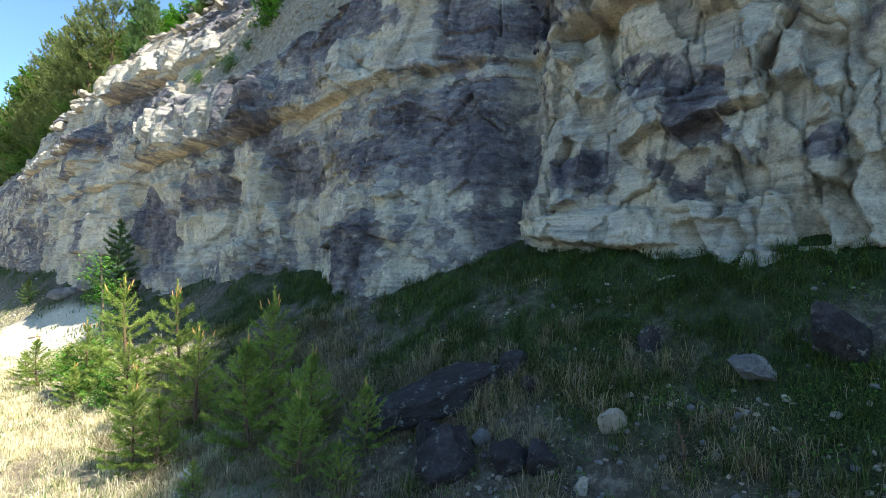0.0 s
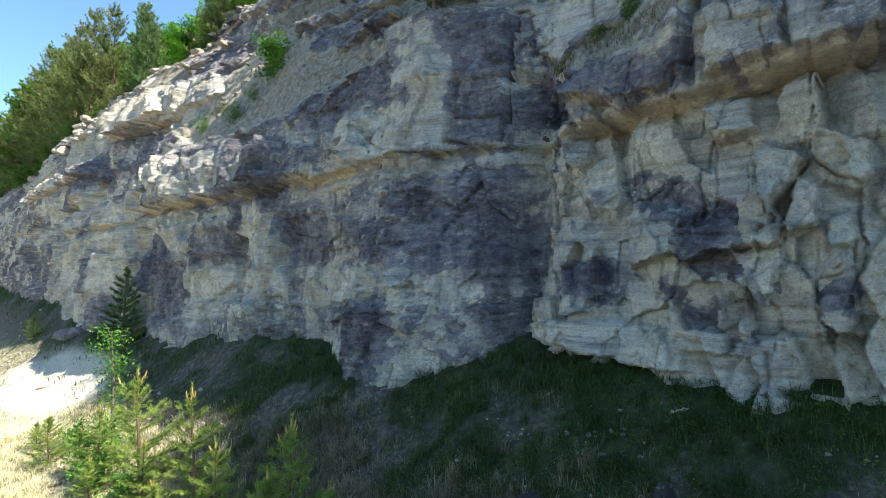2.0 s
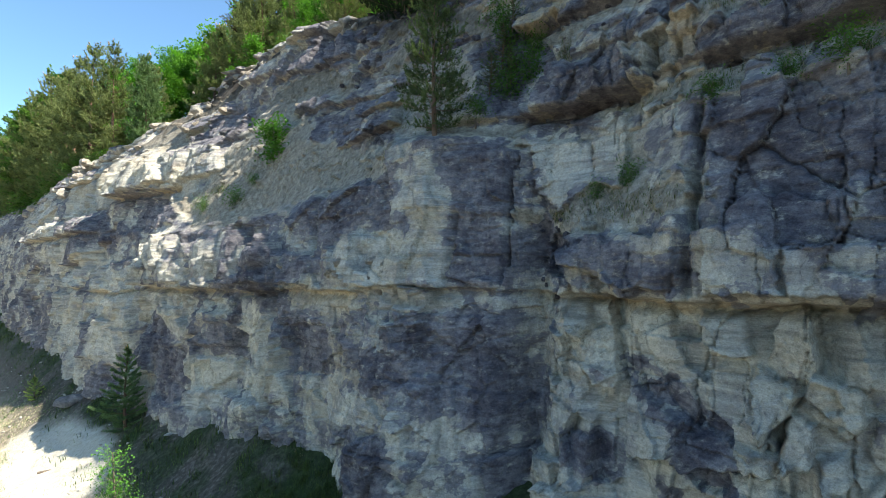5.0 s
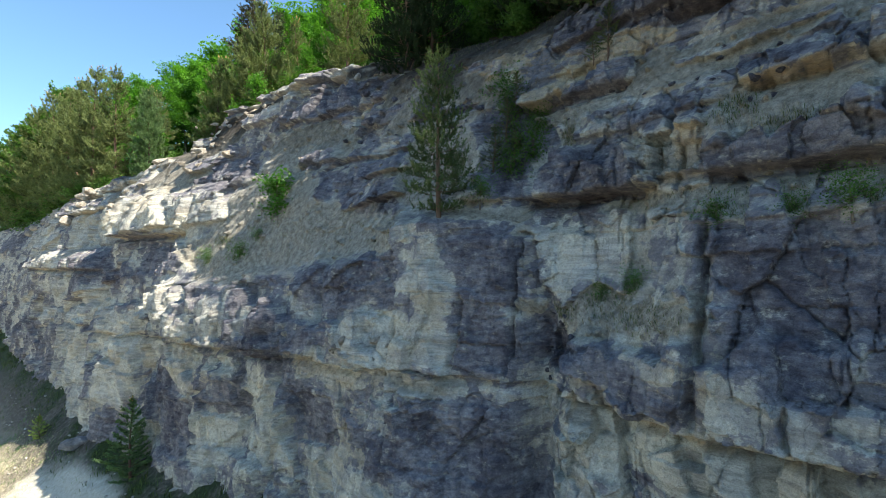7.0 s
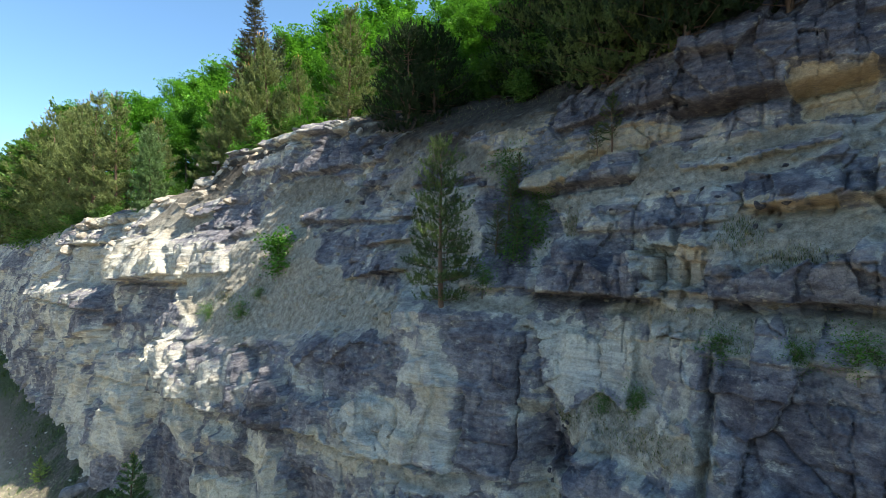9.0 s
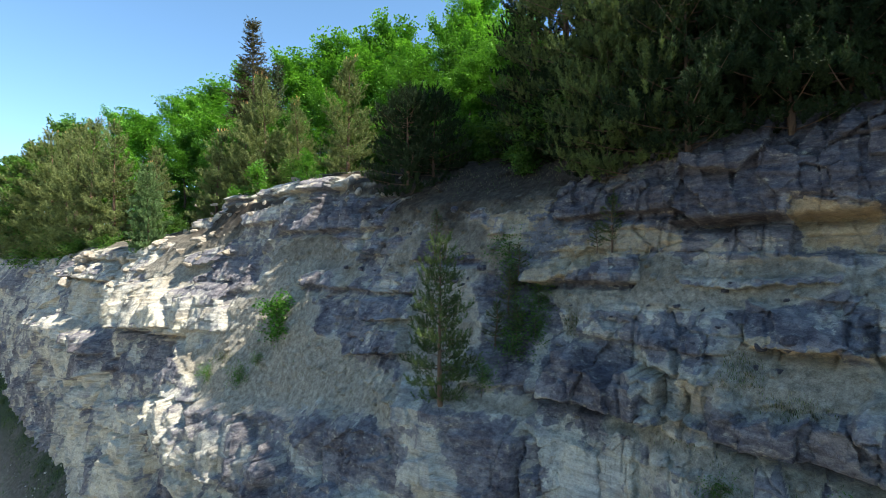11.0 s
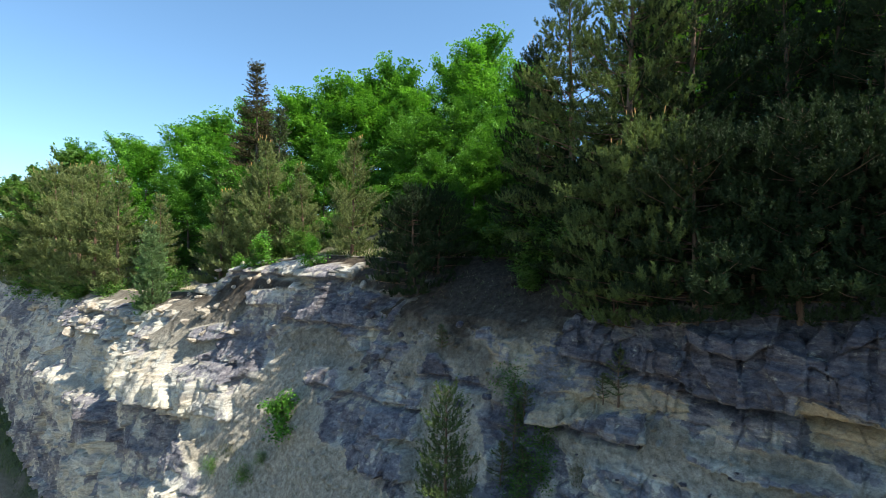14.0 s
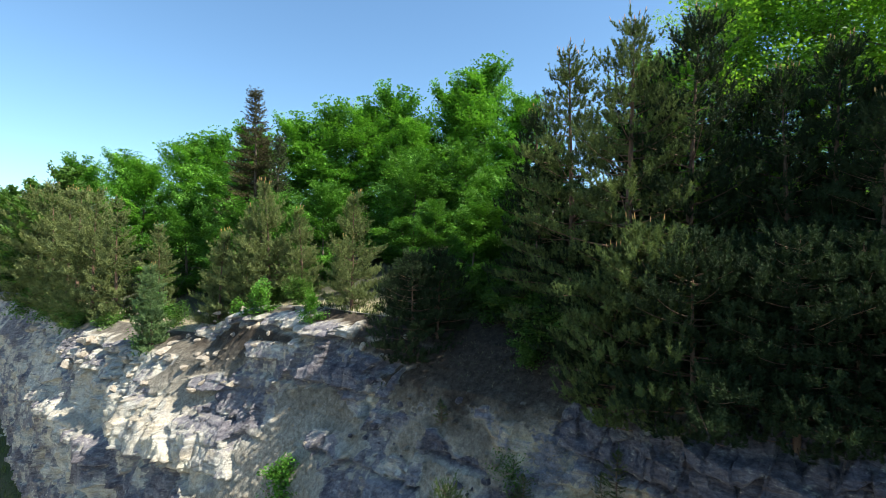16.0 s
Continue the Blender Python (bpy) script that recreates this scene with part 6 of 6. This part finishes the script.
def scattered_stones(name, label, seed, count, area, small, large, material, height):
    """Many loose stones as one sheet of rubble; height gives the ground at s, d."""
    gen = np.random.default_rng(seed)
    shapes = []
    for k in range(5):
        me = rock_mesh("shape", seed + k, (1, 1, 0.75), material, 7, 0)
        v = np.empty(len(me.vertices) * 3, np.float32)
        me.vertices.foreach_get("co", v)
        f = np.empty(len(me.polygons) * 3, np.int32)
        me.polygons.foreach_get("vertices", f)
        shapes.append((v.reshape(-1, 3), f.reshape(-1, 3)))
        bpy.data.meshes.remove(me)
    V_, F_, base = [], [], 0
    s = area[0] + (area[1] - area[0]) * gen.random(count)
    d = area[2] + (area[3] - area[2]) * gen.random(count)
    keep = fbm(s * 0.7, d * 0.7, seed, 3) + 0.5 * gen.random(count) > 0.12
    s, d = s[keep], d[keep]
    z = height(s, d)
    x, y = plan(s, d)
    for i in range(len(s)):
        r = small + (large - small) * gen.random() ** 3
        v, f = shapes[i % 5]
        a = gen.random() * 6.283
        rot = np.array([[math.cos(a), -math.sin(a), 0], [math.sin(a), math.cos(a), 0], [0, 0, 1]])
        V_.append((v * r * (0.7 + 0.6 * gen.random(3))) @ rot.T + [x[i], y[i], z[i] + 0.25 * r])
        F_.append(f + base)
        base += len(v)
    return tagged(new(name, mesh_of(name, np.concatenate(V_), np.concatenate(F_), material)), label, "stones", kind="stuff")


scattered_stones("pebbles", "pale broken stones strewn over the grassy slope", 71, 900, (-1.0, 8.0, 2.8, 7.2), 0.006, 0.06, STONE_PALE, foot)
scattered_stones("pebbles", "grey broken stones strewn over the grassy slope", 81, 1700, (-1.0, 9.0, 2.8, 7.0), 0.006, 0.075, STONE_GREY, foot)
scattered_stones("pebbles", "rubble of grey stones round the dark boulders", 86, 1300, (-0.6, 4.6, 3.4, 5.6), 0.006, 0.06, ROCK_LOOSE, foot)
scattered_stones("pebbles", "pale stones on the sunlit sand and grass", 91, 420, (11.0, 40.0, 1.0, 5.5), 0.015, 0.12, STONE_PALE, foot)


# ---- grass ----
def grass(name, label, seed, count, area, keep, length, width, material, height, droop=0.5, behind_edge=False):
    gen = np.random.default_rng(seed)
    s = area[0] + (area[1] - area[0]) * gen.random(count)
    d = area[2] + (area[3] - area[2]) * gen.random(count)
    clump = step(-0.35, 0.45, fbm(s * 3.2, d * 3.2, seed + 3, 3)) * 0.85 + 0.15
    k = keep(s, d) * clump > gen.random(count)
    s, d = s[k], d[k]
    n = len(s)
    if behind_edge:
        d = crest(s)[1] + d
    x, y = plan(s, d)
    root = np.stack([x, y, height(s, d) - 0.01], 1)
    az = gen.random(n) * 6.283
    out = np.stack([np.cos(az), np.sin(az), np.zeros(n)], 1)
    ln = length * (0.45 + 0.9 * gen.random((n, 1))) * (0.8 + 0.6 * fbm(s * 1.6, d * 1.6, seed, 3)[:, None])
    bendy = droop * (0.3 + gen.random((n, 1)))
    up = np.array([0, 0, 1.0])
    side = np.stack([-np.sin(az), np.cos(az), np.zeros(n)], 1) * width
    mid = root + up * ln * 0.55 + out * ln * 0.25 * bendy
    tip = root + up * ln * (1 - 0.35 * bendy) + out * ln * 0.85 * bendy
    v = np.stack([root - side, root + side, mid + side * 0.8, mid - side * 0.8, tip], 1).reshape(-1, 3)
    i = np.arange(n)[:, None] * 5
    f = np.concatenate([i + [0, 1, 2], i + [0, 2, 3], i + [3, 2, 4]], 0)
    return tagged(new(name, mesh_of(name, v, f, material)), label, "grass", kind="stuff")


def green_here(s, d):
    return np.clip(step(3.9, 5.6, d) * 0.95 + 0.10 + 0.55 * fbm(s * 0.6, d * 0.6, 111, 4), 0, 1) * np.maximum(step(-0.35, 0.2, fbm(s * 0.9, d * 0.9, 112, 4)), step(6.3, 7.2, d))


def dry_here(s, d):
    return np.clip(0.65 - 0.45 * step(4.6, 6.5, d) + 0.6 * fbm(s * 0.5, d * 0.8, 115, 4), 0, 1) * (1 - 0.93 * sandy(s, d))


def straw_here(s, d):
    return np.clip(0.75 + 0.6 * fbm(s * 0.7, d * 0.7, 114, 4), 0, 1) * step(5.2, 4.0, d) * (1 - 0.96 * sandy(s, d))


grass("green_grass", "dark green grass on the shaded slope", 201, 115000, (-1.2, 13, 3.0, 7.9), green_here, 0.15, 0.0034, GRASS, foot, 0.9)
grass("green_grass", "green grass along the foot of the face", 202, 34000, (13, 60, 3.6, 7.2), green_here, 0.24, 0.010, GRASS, foot, 0.8)
grass("dry_grass", "matted dry grass on the shaded slope", 203, 110000, (-1.2, 13, 1.2, 7.4), dry_here, 0.19, 0.0024, HAY, foot, 1.5)
grass("dry_grass", "dry grass coloured pale for the sun", 204, 90000, (6, 32, -0.5, 5.2), straw_here, 0.12, 0.0030, STRAW, foot, 2.2)
# takes the brighter weed green to paint sun on this grass
grass("green_grass", "green grass coloured bright for the sun among the young pines", 205, 75000, (5, 34, 0.5, 5.0), lambda s, d: straw_here(s, d) * 0.75, 0.15, 0.004, WEED, foot, 0.9)


def tussocks(name, label, seed, count, blades, area, keep, length, width, material):
    """Clumps of long blades that arch outwards from one root."""
    gen = np.random.default_rng(seed)
    s = area[0] + (area[1] - area[0]) * gen.random(count)
    d = area[2] + (area[3] - area[2]) * gen.random(count)
    k = keep(s, d) > gen.random(count)
    s, d = np.repeat(s[k], blades), np.repeat(d[k], blades)
    size = np.repeat(0.5 + 0.9 * gen.random(int(k.sum())), blades)[:, None]
    lean = np.repeat(gen.normal(size=(int(k.sum()), 2)), blades, 0) * 0.25
    n = len(s)
    s, d = s + 0.05 * gen.normal(size=n), d + 0.05 * gen.normal(size=n)
    x, y = plan(s, d)
    az = gen.random(n) * 6.283
    out = np.stack([np.cos(az) + lean[:, 0], np.sin(az) + lean[:, 1], np.zeros(n)], 1)
    root = np.stack([x, y, foot(s, d) - 0.01], 1)
    ln = length * size * (0.5 + 0.7 * gen.random((n, 1)))
    arch = 0.25 + 1.1 * gen.random((n, 1))
    side = np.stack([-np.sin(az), np.cos(az), np.zeros(n)], 1) * width
    up = np.array([0, 0, 1.0])
    mid = root + up * ln * (0.62 - 0.16 * arch) + out * ln * 0.32 * arch
    tip = root + up * ln * (0.95 - 0.62 * arch) + out * ln * 0.75 * arch
    v = np.stack([root - side, root + side, mid + side, mid - side, tip], 1).reshape(-1, 3)
    i = np.arange(n)[:, None] * 5
    f = np.concatenate([i + [0, 1, 2], i + [0, 2, 3], i + [3, 2, 4]], 0)
    return tagged(new(name, mesh_of(name, v, f, material)), label, "grass", kind="stuff")


def weeds(name, label, seed, count, area, keep, tall, size, material):
    """Small leafy plants on upright stems."""
    gen = np.random.default_rng(seed)
    s = area[0] + (area[1] - area[0]) * gen.random(count)
    d = area[2] + (area[3] - area[2]) * gen.random(count)
    k = keep(s, d) > gen.random(count)
    s, d = s[k], d[k]
    per = 22
    h = np.repeat(tall * (0.3 + 0.9 * gen.random(len(s)) ** 2), per) * gen.random(len(s) * per)
    az = gen.random(len(h)) * 6.283
    r = 0.02 + 0.06 * gen.random(len(h))
    x, y = plan(np.repeat(s, per), np.repeat(d, per))
    P = np.stack([x + r * np.cos(az), y + r * np.sin(az), np.repeat(foot(s, d), per) + h], 1)
    N = unit(np.stack([0.5 * np.cos(az), 0.5 * np.sin(az), np.ones(len(h))], 1))
    return tagged(new(name, leaf_mesh(name, P, N, size, gen, material)), label, "weeds", kind="stuff")


tussocks("grass_tussocks", "long arching tufts of withered grass", 221, 2000, 46, (-1.0, 9.5, 2.2, 6.4), lambda s, d: dry_here(s, d) * 1.3 * step(-0.2, 0.3, fbm(s * 1.3, d * 1.3, 222, 3)), 0.32, 0.0028, HAY)
tussocks("grass_tussocks", "long tufts of green grass on the shaded slope", 231, 1100, 40, (-1.0, 12.0, 3.2, 7.6), green_here, 0.27, 0.0032, GRASS)
tussocks("grass_tussocks", "tufts of dry grass coloured pale for the sun", 241, 900, 46, (6.0, 18.0, 0.8, 4.6), straw_here, 0.25, 0.003, STRAW)
weeds("weeds", "low leafy green weeds on the slope", 251, 2200, (-1.0, 9.0, 3.2, 7.6), lambda s, d: 0.15 + 0.7 * green_here(s, d), 0.20, 0.014, WEED)


# ---- plants on the ledges and along the edge ----
def face_depth(s, z):
    """The depth of the finished face at s and z."""
    return cliff_surface(s[None, :], z[None, :])[0][0]


def ledge_grass(name, label, seed, count, spots, length, width, material):
    """Tufts on the loose ground of the face. Spots: s, z, and how far they spread."""
    gen = np.random.default_rng(seed)
    pick = gen.integers(0, len(spots), count)
    at = np.array(spots)[pick]
    hearts = gen.normal(size=(count // 30, 2))
    tuft = at[:, :2] + np.clip(hearts[gen.integers(0, len(hearts), count)], -2, 2) * at[:, 2:4] * 0.5 + gen.normal(size=(count, 2)) * 0.04
    s, z = tuft[:, 0], tuft[:, 1]
    keep = cliff_surface(s[None, :], z[None, :])[2][0] > 0.4
    s, z = s[keep], z[keep]
    n = len(s)
    d = face_depth(s, z)
    x, y = plan(s, d)
    root = np.stack([x, y, z - 0.02], 1)
    az = gen.random(n) * 6.283
    lean = np.stack([np.cos(az) * 0.7 - NX * 0.5, np.sin(az) * 0.7 - NY * 0.5, np.zeros(n)], 1)
    ln = length * (0.4 + 0.9 * gen.random((n, 1)))
    side = np.stack([-np.sin(az), np.cos(az), np.zeros(n)], 1) * width
    mid = root + np.array([0, 0, 1.0]) * ln * 0.6 + lean * ln * 0.3
    tip = root + np.array([0, 0, 1.0]) * ln * 0.8 + lean * ln * 0.9
    v = np.stack([root - side, root + side, mid + side * 0.8, mid - side * 0.8, tip], 1).reshape(-1, 3)
    i = np.arange(n)[:, None] * 5
    f = np.concatenate([i + [0, 1, 2], i + [0, 2, 3], i + [3, 2, 4]], 0)
    return tagged(new(name, mesh_of(name, v, f, material)), label, "grass", kind="stuff")


LOOSE = [(13.5, 10.8, 4.5, 0.7), (9.6, 12.4, 1.3, 1.3), (4.1, 9.0, 0.8, 0.5), (1.0, 10.8, 3.0, 0.25), (10.0, 16.8, 5.0, 0.7), (9.0, 17.0, 3.5, 0.6),
         (1.37, 10.43, 0.5, 0.12), (2.01, 10.49, 0.2, 0.12), (0.55, 10.54, 0.25, 0.1), (0.13, 10.48, 0.3, 0.15), (5.51, 12.72, 0.3, 0.3), (1.87, 12.33, 0.4, 0.3), (1.05, 11.88, 0.5, 0.2), (3.17, 8.70, 0.8, 0.35), (5.02, 8.66, 0.4, 0.2), (18.30, 10.52, 0.6, 0.2), (22.32, 11.19, 0.6, 0.2), (8.82, 10.47, 0.8, 0.15)]
ledge_grass("ledge_grass", "sparse dark green tufts on ledges of the face", 211, 5200, LOOSE, 0.10, 0.004, GRASS)
ledge_grass("ledge_grass", "withered brown tufts on ledges of the face", 212, 4500, LOOSE, 0.12, 0.003, HAY)
ON_FACE = [(4.71, 14.72, 0.9), (5.08, 14.58, 0.5), (10.33, 15.09, 0.6), (7.02, 13.95, 0.6), (13.26, 15.18, 0.5), (7.28, 13.08, 0.8), (7.43, 12.12, 0.9), (6.90, 12.33, 0.7)]
planted(conifer("pine_sapling", "small dark pine rooted in a cleft of the face", 55, 1.2, 0.45, 0.03, NEEDLES, BARK_PINE, gap=0.13, rise=0.6, per_whorl=6, count=24, needle=0.06, width=0.004, shape=0.6, brush=True, group="small pines on the face"),
        [(s, float(face_depth(np.array([s]), np.array([z]))[0]) - 0.05, 1.7 * s, size, z - 0.05) for s, z, size in ON_FACE])
planted(broadleaf("face_bush", "sparse dark green bush clinging to the shaded face", 43, 0.5, 0.4, "small dark green leaves", LEAVES_FAR, BARK, size=0.025, sprays=60, per=20, flat=0.7, crown_base=0.0, group="low bushes on the face"),
        [(s, float(face_depth(np.array([s]), np.array([z]))[0]), 2.3 * s, size, z - 0.1) for s, z, size in ((3.4, 9.2, 0.7), (4.1, 9.0, 0.6), (2.0, 10.35, 0.7), (1.0, 10.4, 0.6), (0.3, 10.5, 0.8), (7.0, 12.6, 1.3), (6.6, 13.1, 1.1), (7.3, 13.6, 1.2), (6.9, 11.9, 1.2), (7.2, 11.3, 0.9), (6.5, 12.3, 1.3), (7.6, 14.2, 1.3), (17.0, 9.9, 1.0), (18.8, 9.8, 0.9), (16.4, 10.6, 0.7))])
grass("edge_grass", "dry grass along the sunlit rock edge", 213, 9000, (8, 46, -0.2, 2.2), lambda s, back: 0.95 - 0.3 * np.maximum(back, 0), 0.17, 0.007, STRAW, hill, 0.9, True)
grass("forest_floor", "dark green undergrowth below the pines", 214, 30000, (-3, 20, -0.3, 5.0), lambda s, back: 0.9 + 0 * s, 0.34, 0.012, GRASS, hill, 0.9, True)
planted(broadleaf("undergrowth_bush", "dark leafy undergrowth bush at the rock edge", 42, 1.3, 0.9, "dark green leaves", LEAVES_FAR, BARK, size=0.06, sprays=90, per=30, flat=0.6, crown_base=0.0, group="undergrowth at the edge"),
        [(6.4, 12.3, 0.0, 1.0), (7.6, 13.0, 1.0, 1.1), (9.0, 13.9, 2.0, 1.2), (10.6, 14.3, 3.0, 1.1), (4.6, 12.6, 4.0, 1.2), (3.0, 12.2, 5.0, 1.1), (12.0, 14.2, 0.5, 1.0), (8.2, 12.6, 1.5, 0.7, 16.9), (1.6, 12.0, 2.5, 1.1), (0.2, 11.9, 3.5, 1.1), (21.5, 12.6, 4.5, 0.9), (24.2, 12.8, 5.5, 0.9), (26.5, 12.6, 0.8, 0.8), (33.5, 11.4, 1.8, 1.0), (40.0, 9.8, 2.2, 1.3, 14.0), (44.0, 9.0, 3.2, 1.4, 13.6), (48.0, 9.0, 4.2, 1.6, 13.5), (53.0, 9.2, 5.2, 1.8, 13.4), (59.0, 9.4, 0.3, 2.0, 13.4), (66.0, 9.4, 1.3, 2.2, 13.2)])


# ---- blocks that stand free of the face, as parts of the cliff ----
def face_blocks(seed, count, s0, s1, z0, z1, small, large, material):
    """Broken blocks half set into the face between the given bounds."""
    gen = np.random.default_rng(seed)
    shapes = [rock_mesh("rock_block", seed + k, (1.0, 0.8, 0.62), material, 8, 1) for k in range(4)]
    s, z = s0 + (s1 - s0) * gen.random(count), z0 + (z1 - z0) * gen.random(count)
    d = face_depth(s, z)
    x, y = plan(s, d)
    for i in range(count):
        r = small + (large - small) * gen.random() ** 2
        ob = part("rock_block", shapes[i % 4], cliff)
        ob.matrix_basis = Matrix.LocRotScale((x[i], y[i], z[i]), Euler((gen.normal() * 0.25, gen.normal() * 0.25, 0.7 + gen.normal() * 0.6)), (r, r * (0.7 + 0.5 * gen.random()), r * (0.7 + 0.5 * gen.random())))


ROCK_SKIN = stone_material("dark_skinned_sandstone", (0.03, 0.028, 0.038), (0.085, 0.08, 0.10), (0.30, 0.28, 0.27))
face_blocks(301, 34, 19.5, 28.5, 14.0, 17.4, 0.15, 0.55, ROCK_LOOSE)
face_blocks(311, 30, 30.0, 44.0, 12.4, 14.6, 0.2, 0.7, ROCK_LOOSE)
face_blocks(321, 26, 12.0, 20.0, 16.2, 18.0, 0.12, 0.4, ROCK_LOOSE)
face_blocks(331, 30, 9.0, 18.0, 10.2, 13.5, 0.06, 0.22, ROCK_LOOSE)
face_blocks(341, 16, 4.4, 5.6, 7.0, 8.6, 0.08, 0.24, ROCK_SKIN)
face_blocks(351, 24, -0.5, 7.0, 10.6, 11.2, 0.04, 0.14, ROCK_LOOSE)
face_blocks(361, 22, 0.0, 6.0, 12.4, 13.8, 0.08, 0.26, ROCK_SKIN)
face_blocks(371, 18, 8.6, 13.0, 7.0, 7.9, 0.10, 0.28, ROCK_LOOSE)
face_blocks(381, 20, 8.0, 14.0, 13.5, 16.0, 0.10, 0.35, ROCK_SKIN)
face_blocks(391, 16, 21.0, 33.0, 13.0, 15.6, 0.25, 0.7, ROCK_LOOSE)
face_blocks(411, 26, 38.0, 60.0, 11.8, 14.6, 0.3, 0.9, ROCK_LOOSE)
